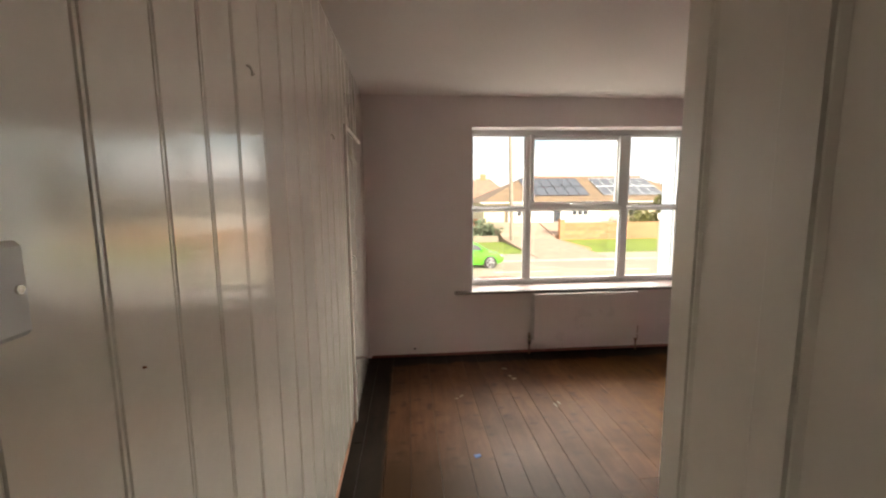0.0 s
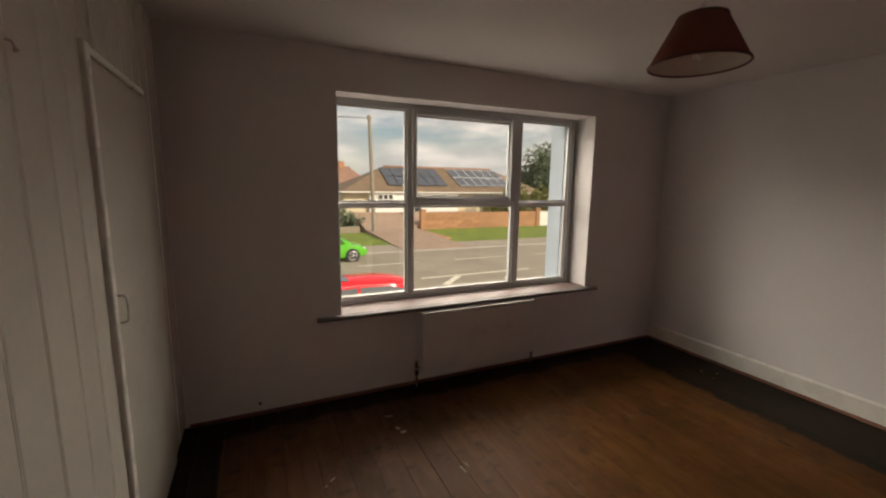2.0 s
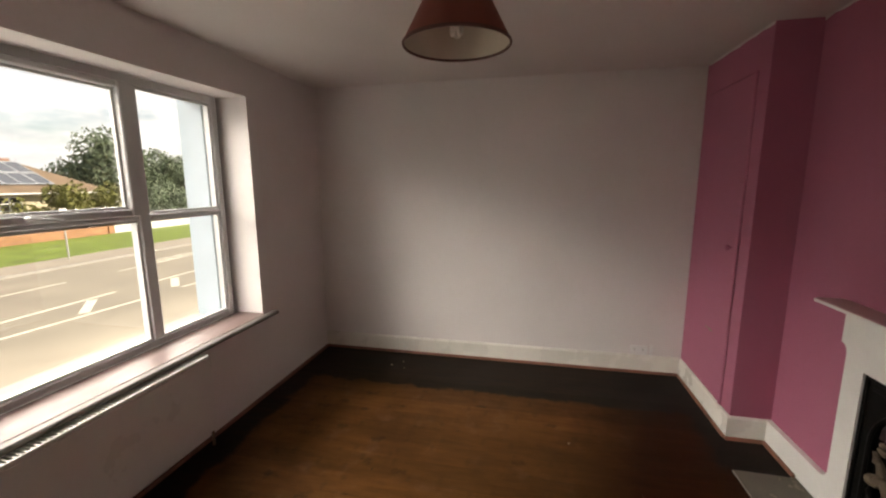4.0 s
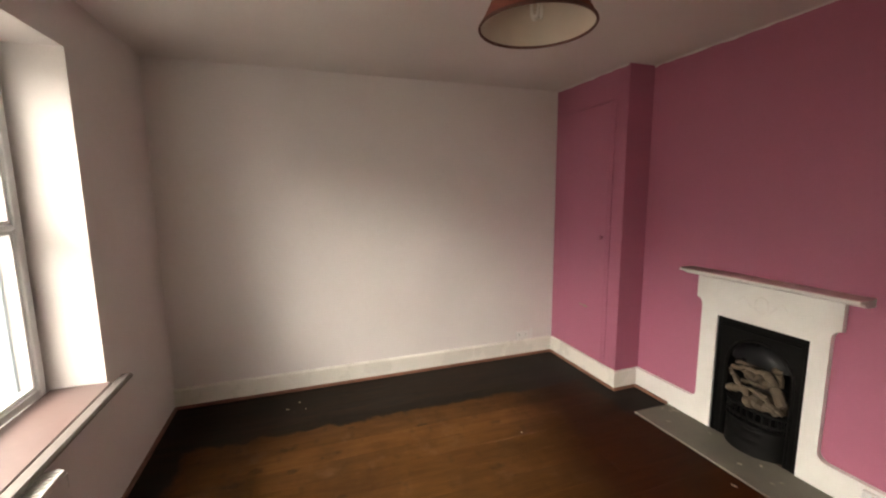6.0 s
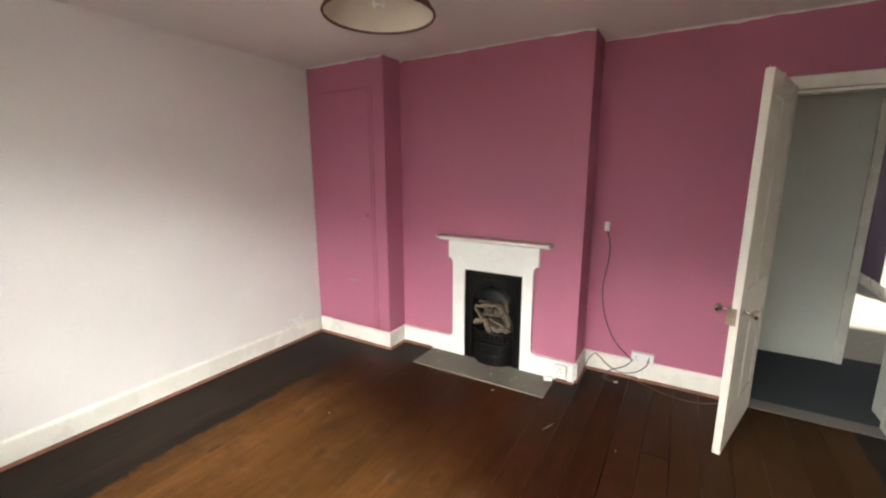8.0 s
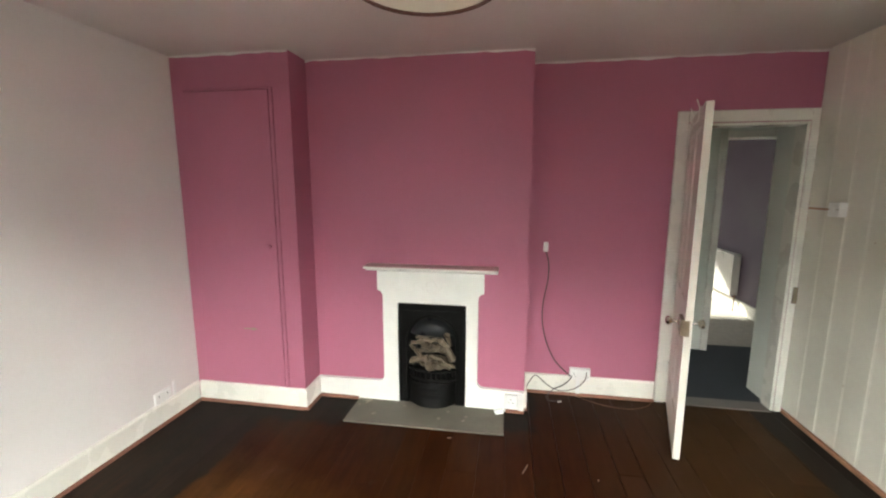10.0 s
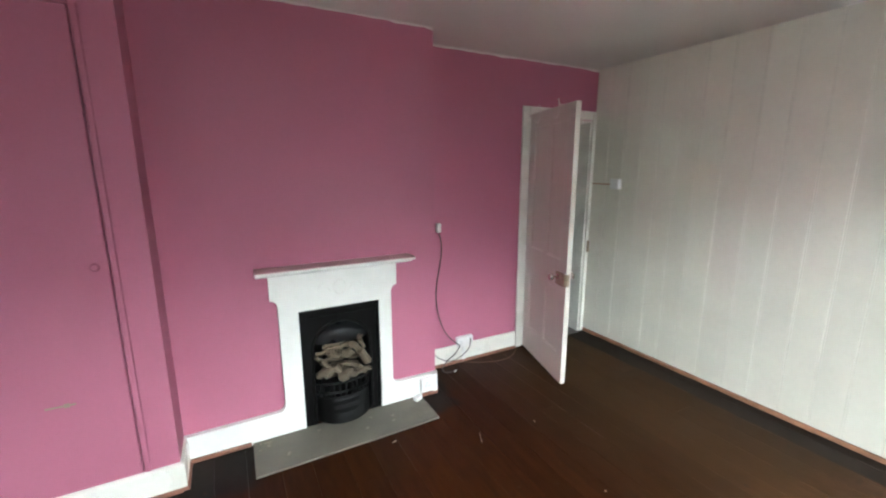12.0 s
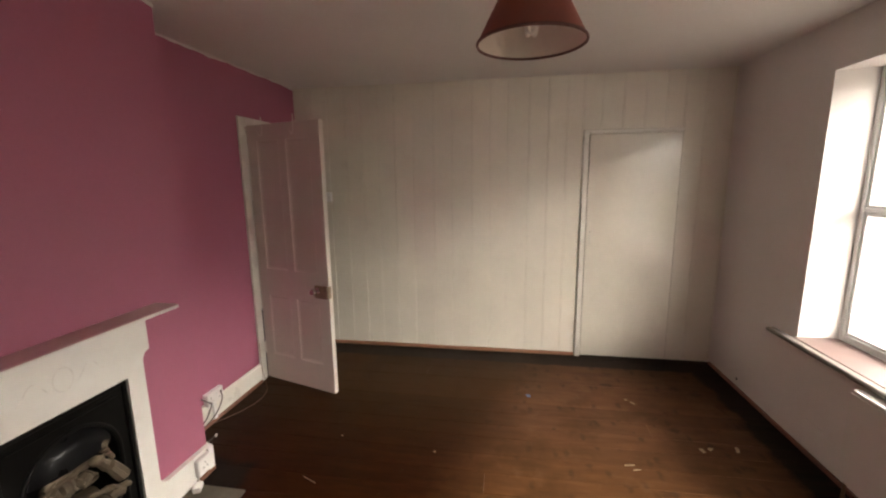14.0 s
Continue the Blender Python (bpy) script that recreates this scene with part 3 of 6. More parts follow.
joints = [0.435, 0.595, 0.752, 0.910, 1.062, 1.210, 1.362, 1.530, 1.708, 1.868, 2.042, 2.198, 2.345, 2.517, 2.674, 2.82]
for a, b in zip(joints, joints[1:]):
    board(a, b, 0.032, H)
board(2.82, CY0, 0.032, H)
for a, b in zip((CY0, 3.09, 3.25, 3.41, 3.57), (3.09, 3.25, 3.41, 3.57, CY1)):
    board(a, b, CZ, H)
for a, b in ((CY1, 3.85), (3.85, WIN)):
    board(a, b, 0.032, H)
rnd = random.Random(5)
bm = bmesh.new()
y = 0.45
while y < CY0 - 0.02:
    w = min(rnd.uniform(0.25, 0.6), CY0 - y)
    t = rnd.uniform(0.004, 0.012)
    box(bm, LEFT - 0.024, LEFT + t, y, y + w - 0.002, 0.0, 0.030 - rnd.uniform(0, 0.006), 0.002)
    y += w
setting("trim", bm, M_BARE, "bare splintered batten at the foot of the boarded wall", "trim")

cupboard_door = thing("cupboard_door", "flush cream-painted cupboard door set in the boarded wall", "cupboard door", (LEFT, CY0, 0))
def local(bm, ob):
    """Moves world-placed geometry into a thing's own space."""
    bmesh.ops.transform(bm, matrix=ob.matrix_world.inverted(), verts=bm.verts)
    return bm


part("frame_stile", local(boxes((LEFT - 0.02, LEFT + 0.016, CY0 + 0.002, CY0 + 0.045, 0.0, CZ), bevel=0.004), cupboard_door), M_GLOSS, cupboard_door)
part("frame_head", local(boxes((LEFT - 0.02, LEFT + 0.010, CY0 + 0.047, CY1 - 0.002, CZ - 0.03, CZ - 0.002), bevel=0.003), cupboard_door), M_GLOSS, cupboard_door)
part("door_panel", local(boxes((LEFT - 0.022, LEFT + 0.006, CY0 + 0.052, CY1 - 0.004, 0.012, CZ - 0.035), bevel=0.004), cupboard_door), M_BOARD, cupboard_door, "flush gloss-painted panel")
hy = CY0 + 0.078
part("handle", local(tube(smooth_line([(LEFT + 0.006, hy, 1.015), (LEFT + 0.030, hy, 1.022), (LEFT + 0.034, hy, 1.065), (LEFT + 0.030, hy, 1.108), (LEFT + 0.006, hy, 1.115)], 5), 0.005), cupboard_door), M_GLOSS, cupboard_door, "painted bow handle", True)

# nails and a hole in the boards
def wall_peg(y, z, r, d):
    ob = tagged(part("wall_peg", lathe([(r, 0), (r, d), (r * 0.6, d + 0.004)], 10, (LEFT, y, z), "x", True), M_BARE), "small worn peg in the boarded wall", "peg")
    return ob


for y in (1.43, 2.52):
    tagged(part("wall_hook", tube(smooth_line([(LEFT - 0.004, y, 1.812), (LEFT + 0.008, y, 1.810), (LEFT + 0.014, y, 1.799), (LEFT + 0.012, y + 0.002, 1.791), (LEFT + 0.018, y + 0.004, 1.795)], 4), 0.0032, 7), M_DOOR, None, "", True), "small painted-over hook screwed into the boarded wall", "hook", "wall hooks")
wall_peg(0.957, 1.253, 0.002, 0.001)
wall_peg(0.903, 0.429, 0.003, 0.002)

# ---------------------------------------------------------------- window
window = setting("window_1", boxes((WX0 + 0.004, WX0 + 0.03, 4.26, 4.335, WZ0, WZ1 - 0.003), (WX1 - 0.075, WX1 - 0.03, 4.26, 4.335, WZ0, WZ1 - 0.003), (WX0 + 0.032, WX1 - 0.077, 4.262, 4.333, WZ1 - 0.050, WZ1 - 0.004), (WX0 + 0.032, WX1 - 0.077, 4.262, 4.333, WZ0, WZ0 + 0.037), bevel=0.004), M_UPVC, "white plastic window with six panes and a top-hung middle sash", "window")
GX = [(1.390, 1.914), (1.964, 2.896), (2.958, WX1 - 0.080)]
GZ = [(0.664, 1.359), (1.388, 2.076)]
part("mullion", boxes((1.916, 1.962, 4.258, 4.336, WZ0 + 0.039, WZ1 - 0.050), bevel=0.005), M_UPVC, window)
part("mullion", boxes((2.898, 2.956, 4.258, 4.336, WZ0 + 0.039, WZ1 - 0.050), bevel=0.005), M_UPVC, window)
for x0, x1 in GX:
    part("transom", boxes((x0, x1, 4.260, 4.334, 1.361, 1.386), bevel=0.005), M_UPVC, window)
sash = part("top_sash", boxes((1.955, 1.991, 4.238, 4.30, 1.384, 2.076), (2.846, 2.898, 4.238, 4.30, 1.384, 2.076), (1.993, 2.844, 4.240, 4.298, 1.386, 1.425), (1.993, 2.844, 4.240, 4.298, 2.043, 2.074), bevel=0.006), M_UPVC, window, "top-hung opening sash")
part("sash_handle", tube(smooth_line([(2.37, 4.240, 1.412), (2.37, 4.215, 1.414), (2.40, 4.206, 1.408), (2.49, 4.206, 1.392)], 4), 0.008), M_UPVC, sash, "white sash handle", True)
for i, (x0, x1) in enumerate(GX):
    for j, (z0, z1) in enumerate(GZ):
        if i == 1 and j == 1:
            x0, x1, z0, z1 = 1.990, 2.847, 1.423, 2.045
        part("bead_frame", boxes((x0, x0 + 0.014, 4.272, 4.290, z0, z1), (x1 - 0.014, x1, 4.272, 4.290, z0, z1), (x0 + 0.014, x1 - 0.014, 4.272, 4.290, z0, z0 + 0.014), (x0 + 0.014, x1 - 0.014, 4.272, 4.290, z1 - 0.014, z1)), M_UPVC, window)
        pane = part("pane", boxes((x0 + 0.002, x1 - 0.002, 4.292, 4.296, z0 + 0.002, z1 - 0.002)), M_PANE, window, "clear glass")
        pane.visible_shadow = False
sill = setting("window_sill", boxes((WX0 + 0.002, WX1 - 0.002, WIN - 0.02, 4.262, WZ0 - 0.028, WZ0 - 0.002)), M_SILL, "pinkish gloss-painted window board", "window sill")
part("nosing", boxes((1.188, 3.660, WIN - 0.075, WIN - 0.022, WZ0 - 0.028, WZ0 - 0.0015), bevel=0.008), M_GREY_STRIP, sill, "worn dark rounded nosing")
part("outer_sill", boxes((WX0, WX1 - 0.09, 4.337, OUT + 0.06, WZ0 - 0.06, WZ0 - 0.01)), M_KERB, sill)

# ---------------------------------------------------------------- radiator
def radiator(x0, x1, y_back, z0, z1, name_label):
    ob = thing("radiator", name_label, "radiator", ((x0 + x1) / 2, y_back, z0))
    yf = y_back - 0.122
    bm = bmesh.new()
    n = 30
    front = []
    for i in range(n * 2 + 1):
        u = x0 + 0.0005 + (x1 - x0 - 0.001) * i / (n * 2)
        front.append((u, yf + (0.0002 if i % 2 else 0.0)))
    bm = prism(front + [(x1 - 0.0005, yf + 0.014), (x0 + 0.0005, yf + 0.014)], z0 + 0.004, z1 - 0.022, "z")
    part("front_panel", local(bm, ob), M_RAD, ob, "pressed steel panel")
    part("back_panel", local(boxes((x0 + 0.012, x1 - 0.012, y_back - 0.042, y_back - 0.028, z0 + 0.004, z1 - 0.022), bevel=0.003), ob), M_RAD, ob)
    for a, b in ((x0, x0 + 0.010), (x1 - 0.010, x1)):
        part("side_panel", local(boxes((a, b, yf + 0.0145, y_back - 0.026, z0, z1 - 0.002), bevel=0.001), ob), M_RAD, ob)
    bm = bmesh.new()
    box(bm, x0 + 0.011, x1 - 0.011, yf - 0.001, yf + 0.010, z1 - 0.02, z1, 0.003)
    box(bm, x0 + 0.011, x1 - 0.011, y_back - 0.038, y_back - 0.027, z1 - 0.02, z1, 0.003)
    k = int((x1 - x0) / 0.018)
    for i in range(k):
        u = x0 + 0.016 + (x1 - x0 - 0.032) * i / (k - 1)
        box(bm, u - 0.0035, u + 0.0035, yf + 0.010, y_back - 0.038, z1 - 0.010, z1 - 0.001)
    part("top_grille", local(bm, ob), M_RAD, ob, "slotted top grille")
    for a in (x0 + 0.2, x1 - 0.2):
        part("bracket", local(boxes((a - 0.02, a + 0.02, y_back - 0.028, y_back - 0.001, z0 + 0.05, z1 - 0.08)), ob), M_RAD, ob)
    return ob


rad = radiator(1.926, 2.930, WIN, 0.135, 0.594, "white panel radiator below the window")
for u, top in ((1.899, 0.20), (2.956, 0.235)):
    v = part("valve", local(lathe([(0.014, 0.10), (0.018, 0.11), (0.018, 0.15), (0.012, 0.16), (0.016, 0.17), (0.017, top), (0.010, top + 0.012)], 12, (u, WIN - 0.06, 0), "z", True), rad), M_CHROME if u < 2 else M_PIPE, rad, "dull metal radiator valve", True)
    part("union", local(lathe([(0.011, 0.0), (0.011, 0.04)], 10, (u - 0.005 if u < 2 else u - 0.035, WIN - 0.06, 0.155), "x", True), rad), M_CHROME, v)
    part("pipe", local(lathe([(0.0085, 0.0), (0.0085, 0.105)], 10, (u, WIN - 0.06, 0), "z", True), rad), M_PIPE, rad, "upright copper pipe", True)

# ---------------------------------------------------------------- alcove cupboard
cupb = thing("alcove_cupboard", "rose pink built-in alcove cupboard with flush door", "cupboard", ((BX1 + RIGHT) / 2, CUP, 0))
QX0, QX1, QZ0, QZ1 = 3.806, 4.404, 0.160, 2.148
part("carcass", local(pierced(BX1, RIGHT, 0, H, QX0 - 0.004, QX1 + 0.004, QZ0 - 0.004, QZ1 + 0.004, 0.12, CUP), cupb), M_PINK, cupb)
part("back_panel", local(boxes((QX0 - 0.003, QX1 + 0.003, 0.125, 0.14, QZ0 - 0.003, QZ1 + 0.003)), cupb), M_PINK, cupb)
dr = part("door", local(boxes((QX0, QX1, CUP - 0.025, CUP + 0.008, QZ0, QZ1), bevel=0.004), cupb), M_PINK, cupb, "flush pink-painted door")
part("knob", local(lathe([(0.006, 0), (0.006, 0.012), (0.016, 0.020), (0.018, 0.028), (0.010, 0.036)], 16, (3.845, CUP + 0.008, 1.152), "y", True), cupb), M_PINK, dr, "round pink-painted knob", True)
part("architrave", local(boxes((3.772, 3.798, CUP, CUP + 0.014, 0.152, QZ1 + 0.012), bevel=0.005), cupb), M_PINK, cupb)
part("top_bead", local(boxes((3.80, QX1 + 0.01, CUP, CUP + 0.010, QZ1 + 0.006, QZ1 + 0.018), bevel=0.003), cupb), M_PINK, cupb)
part("scuff", local(boxes((3.99, 4.09, CUP + 0.0085, CUP + 0.0095, 0.562, 0.570), (4.01, 4.03, CUP + 0.0085, CUP + 0.0095, 0.556, 0.575)), cupb), M_PAPER, cupb, "pale paint scuff")

# ---------------------------------------------------------------- fireplace
fire = thing("fireplace", "white-painted fireplace surround with black cast-iron insert", "fireplace", (2.80, BREAST, 0))
SF = BREAST + 0.03


def arc(cx, cz, r, a0, a1, n=6):
    return [(cx + r * math.cos(radians(a0 + (a1 - a0) * i / n)), cz + r * math.sin(radians(a0 + (a1 - a0) * i / n))) for i in range(n + 1)]


def jamb(s):
    """One side of the surround: shaped corbel, straight jamb and curved foot. s: 1 towards larger x."""
    inner = FX1 if s > 0 else FX0
    jx = 3.148 if s > 0 else 2.480
    fx = 3.186 if s > 0 else 2.442
    end = BX1 if s > 0 else BX0
    r = abs(fx - jx)
    pts = [(inner, 0.0), (end, 0.0), (end, 0.150), (jx + s * 0.045, 0.155)]
    pts += [(jx + s * 0.045 - s * 0.045 * math.sin(radians(a)), 0.155 + 0.045 * (1 - math.cos(radians(a)))) for a in range(15, 91, 15)]
    pts += [(jx, 0.785)]
    pts += [(jx + s * r * (1 - math.cos(radians(a))), 0.785 + 0.045 * math.sin(radians(a))) for a in range(20, 91, 14)]
    pts += [(fx, 0.835), (fx, 0.974), (inner, 0.974)]
    return prism(pts, BREAST + 0.001, SF, "y")


part("jamb", local(jamb(1), fire), M_SURROUND, fire)
part("jamb", local(jamb(-1), fire), M_SURROUND, fire)
part("frieze", local(boxes((FX0, FX1, BREAST + 0.001, SF + 0.001, FZ, 0.974)), fire), M_SURROUND, fire)
bm = bmesh.new()
for s, cx in ((-1, 2.73), (1, 2.87)):
    pts = [(cx + s * 0.02 * k, SF - 0.0015, 0.865 + 0.028 * math.sin(k * 1.1)) for k in range(-2, 5)]
    tube(smooth_line(pts, 4), 0.004, 6, bm)
tube([(2.80 + 0.035 * math.cos(a * 0.35), SF - 0.0015, 0.865 + 0.045 * math.sin(a * 0.35)) for a in range(19)], 0.004, 6, bm)
part("relief", local(bm, fire), M_RELIEF, fire, "faint moulded swag under thick paint", True)
shelf_prof = [(BREAST + 0.001, 0.975), (BREAST + 0.062, 0.975), (BREAST + 0.074, 0.982), (BREAST + 0.092, 0.995), (BREAST + 0.100, 0.995), (BREAST + 0.122, 0.998), (BREAST + 0.122, 1.010), (BREAST + 0.001, 1.010)]
part("mantel_shelf", local(prism(shelf_prof, 2.350, 3.250, "x"), fire), M_SURROUND, fire, "moulded white mantel shelf")
part("shelf_top", local(boxes((2.348, 3.252, BREAST + 0.001, BREAST + 0.120, 1.0105, 1.015), bevel=0.002), fire), M_SHELF_TOP, fire, "white gloss shelf top with the wall's pink reflection painted in")
# cast iron insert: plate with an arched opening
ACX, ACZ, AR = 2.80, 0.47, 0.170
arch_pts = [(ACX + AR, 0.0)] + arc(ACX, ACZ, AR, 0, 180, 18) + [(ACX - AR, 0.0)]
outer = [(FX0 + 0.002, 0.0), (FX0 + 0.002, FZ - 0.002), (FX1 - 0.002, FZ - 0.002), (FX1 - 0.002, 0.0)]
plate = prism(outer + arch_pts, BREAST - 0.012, BREAST + 0.010, "y")
iron = part("insert_plate", local(plate, fire), M_IRON, fire, "black cast-iron plate with arched opening")
part("insert_frame", local(boxes((FX0 + 0.003, FX0 + 0.020, BREAST + 0.010, BREAST + 0.024, 0.0, FZ - 0.003), (FX1 - 0.020, FX1 - 0.003, BREAST + 0.010, BREAST + 0.024, 0.0, FZ - 0.003), (FX0 + 0.020, FX1 - 0.020, BREAST + 0.010, BREAST + 0.024, FZ - 0.022, FZ - 0.003), (FX0 + 0.04, FX1 - 0.04, BREAST + 0.010, BREAST + 0.020, FZ - 0.056, FZ - 0.048), bevel=0.003), fire), M_IRON, iron)
part("arch_moulding", local(tube([(x, BREAST + 0.012, z) for x, z in [(ACX + AR + 0.010, 0.03)] + arc(ACX, ACZ, AR + 0.010, 0, 180, 20) + [(ACX - AR - 0.010, 0.03)]], 0.009, 8), fire), M_IRON, iron, "", True)
# hood and firebox
bm = bmesh.new()
rows = []
for k in range(8):
    q = 0.985 * math.sin(k / 7 * math.pi / 2)
    rows.append([bm.verts.new((ACX + 0.158 * (1 - q) * math.cos(radians(a)), BREAST - 0.004 + 0.046 * math.sqrt(1 - (1 - q) ** 2), 0.520 + 0.116 * (1 - q) * math.sin(radians(a)))) for a in range(0, 181, 10)])
for a, b in zip(rows, rows[1:]):
    for i in range(len(a) - 1):
        bm.faces.new((a[i], a[i + 1], b[i + 1], b[i]))
bmesh.ops.recalc_face_normals(bm, faces=bm.faces)
part("hood", local(bm, fire), M_HOOD, iron, "domed cast-iron canopy", True)
part("firebox", local(boxes((ACX - AR - 0.06, ACX - AR - 0.03, 0.30, BREAST - 0.014, 0.0, 0.70), (ACX + AR + 0.03, ACX + AR + 0.06, 0.30, BREAST - 0.014, 0.0, 0.70), (ACX - AR - 0.03, ACX + AR + 0.03, 0.30, 0.33, 0.0, 0.70), (ACX - AR - 0.03, ACX + AR + 0.03, 0.33, BREAST - 0.014, 0.67, 0.70), (ACX - AR - 0.03, ACX + AR + 0.03, 0.33, BREAST - 0.014, 0.0, 0.02)), fire), M_SOOT, fire, "sooty firebox")
# bowed grate


def bow(z, depth, half=0.165):
    return [(ACX + half * math.sin(radians(a)) / math.sin(radians(70)), BREAST - 0.01 + depth * (math.cos(radians(a)) - math.cos(radians(70))) / (1 - math.cos(radians(70))), z) for a in range(-70, 71, 10)]


grate = part("grate", local(tube(bow(0.262, 0.062), 0.010, 8), fire), M_IRON, fire, "bowed cast-iron grate", True)
for z, d, r in ((0.205, 0.066, 0.008), (0.172, 0.072, 0.009)):
    part("grate_rail", local(tube(bow(z, d), r, 8), fire), M_IRON, grate, "", True)
for k in range(-5, 6):
    a = k * 12
    x = ACX + 0.165 * math.sin(radians(a)) / math.sin(radians(70))
    yy = BREAST - 0.01 + 0.067 * (math.cos(radians(a)) - math.cos(radians(70))) / (1 - math.cos(radians(70)))
    part("grate_bar", local(tube([(x, yy, 0.172), (x, yy, 0.262)], 0.0055, 6), fire), M_IRON, grate)
bm = bmesh.new()
rows = []
for z, d in ((0.165, 0.068), (0.148, 0.080), (0.12, 0.076), (0.10, 0.092), (0.07, 0.088), (0.05, 0.10), (0.012, 0.105)):
    rows.append([bm.verts.new(p) for p in bow(z, d)])
for a, b in zip(rows, rows[1:]):
    for i in range(len(a) - 1):
        bm.faces.new((a[i], a[i + 1], b[i + 1], b[i]))
bmesh.ops.recalc_face_normals(bm, faces=bm.faces)
part("ash_cover", local(bm, fire), M_IRON, fire, "bowed stepped ash-pan cover", True)
part("log_bed", local(boxes((ACX - 0.16, ACX + 0.16, 0.40, BREAST - 0.02, 0.15, 0.165)), fire), M_SOOT, grate)


def driftwood(p0, p1, r0, r1, seed, group="driftwood in the grate"):
    """A bent, knobbly weathered stick."""
    rnd = random.Random(seed)
    a, b = Vector(p0), Vector(p1)
    n = 9
    pts, rad = [], []
    for i in range(n + 1):
        t = i / n
        pts.append(a.lerp(b, t) + Vector((rnd.gauss(0, 0.005), rnd.gauss(0, 0.004), rnd.gauss(0, 0.006) + 0.012 * math.sin(t * 3.1))))
        rad.append((r0 + (r1 - r0) * t) * rnd.uniform(0.82, 1.15))
    rad[0] *= 0.75
    rad[-1] *= 0.7
    return tagged(part("driftwood", tube(pts, rad, 9), M_DRIFT, None, "", True), "pale weathered driftwood piece stacked in the grate", "driftwood", group)


Y0 = BREAST + 0.012
driftwood((2.911, Y0, 0.492), (2.672, Y0 + 0.006, 0.530), 0.013, 0.019, 1)
driftwood((2.945, Y0 - 0.02, 0.448), (2.748, Y0 - 0.01, 0.480), 0.013, 0.016, 2)
driftwood((2.752, Y0 + 0.012, 0.500), (2.645, Y0 + 0.02, 0.346), 0.019, 0.026, 3)
driftwood((2.964, Y0 - 0.01, 0.430), (2.866, Y0 + 0.01, 0.338), 0.013, 0.017, 4)
driftwood((2.964, Y0, 0.312), (2.815, Y0 + 0.015, 0.335), 0.022, 0.020, 5)
driftwood((2.835, Y0 + 0.03, 0.300), (2.655, Y0 + 0.025, 0.298), 0.036, 0.024, 6)
driftwood((2.815, Y0 + 0.035, 0.382), (2.632, Y0 + 0.035, 0.300), 0.010, 0.013, 7)
driftwood((2.885, Y0 - 0.03, 0.428), (2.80, Y0 - 0.03, 0.424), 0.034, 0.028, 8)
driftwood((2.79, Y0 - 0.03, 0.40), (2.73, Y0 - 0.03, 0.42), 0.030, 0.024, 9)
driftwood((2.690, Y0 - 0.01, 0.510), (2.672, Y0, 0.440), 0.013, 0.012, 10)
driftwood((2.93, Y0 - 0.07, 0.36), (2.68, Y0 - 0.07, 0.37), 0.020, 0.017, 11)
driftwood((2.92, Y0 - 0.10, 0.27), (2.68, Y0 - 0.10, 0.28), 0.042, 0.038, 12)

hp = [(2.287, 0.752), (2.287, 1.04), (2.60, 1.046), (3.0, 1.050), (3.342, 1.054), (3.338, 0.752)]
hearth = tagged(part("hearth_slab", prism(hp, -0.02, 0.010, "z"), M_HEARTH), "worn grey concrete hearth slab set in the floor", "hearth")
for x0, x1, y0 in ((3.345, 3.655, 0.752), (2.155, 2.28, 0.752)):
    setting("trim", boxes((x0, x1, y0, y0 + 0.022, 0.0, 0.022), bevel=0.004), M_BEAD, "broken bare timber bead beside the hearth", "trim")

# ---------------------------------------------------------------- door and its frame
architrave = setting("door_frame", boxes((DX1 + 0.002, DX1 + 0.072, PINK, PINK + 0.018, 0.0, DZ + 0.075), (LEFT + 0.004, DX0, PINK, PINK + 0.018, 0.0, DZ + 0.075), (DX0 + 0.001, DX1 + 0.001, PINK, PINK + 0.018, DZ + 0.002, DZ + 0.075), bevel=0.005), M_GLOSS, "white gloss door architrave and lining", "door frame")
part("lining", boxes((DX1 - 0.018, DX1 - 0.001, HALL_Y - 0.01, PINK + 0.004, 0, DZ - 0.002), (DX0 + 0.001, DX0 + 0.02, HALL_Y - 0.01, PINK + 0.004, 0, DZ - 0.002), (DX0 + 0.021, DX1 - 0.019, HALL_Y - 0.01, PINK + 0.004, DZ - 0.02, DZ - 0.003)), M_GLOSS, architrave)
part("keep", boxes((LEFT + 0.010, LEFT + 0.034, PINK + 0.019, PINK + 0.035, 0.78, 0.89), bevel=0.003), M_BRASS, architrave, "tarnished lock keep")

HINGE = (1.124, 0.457)
LEAF, LH, LT = 0.684, 1.955, 0.036
ANG = math.degrees(math.atan2(1.111 - HINGE[1], 1.316 - HINGE[0]))
door = thing("panel_door", "off-white painted four-panel door standing open", "door", (HINGE[0], HINGE[1], 0.012), rot=ANG)
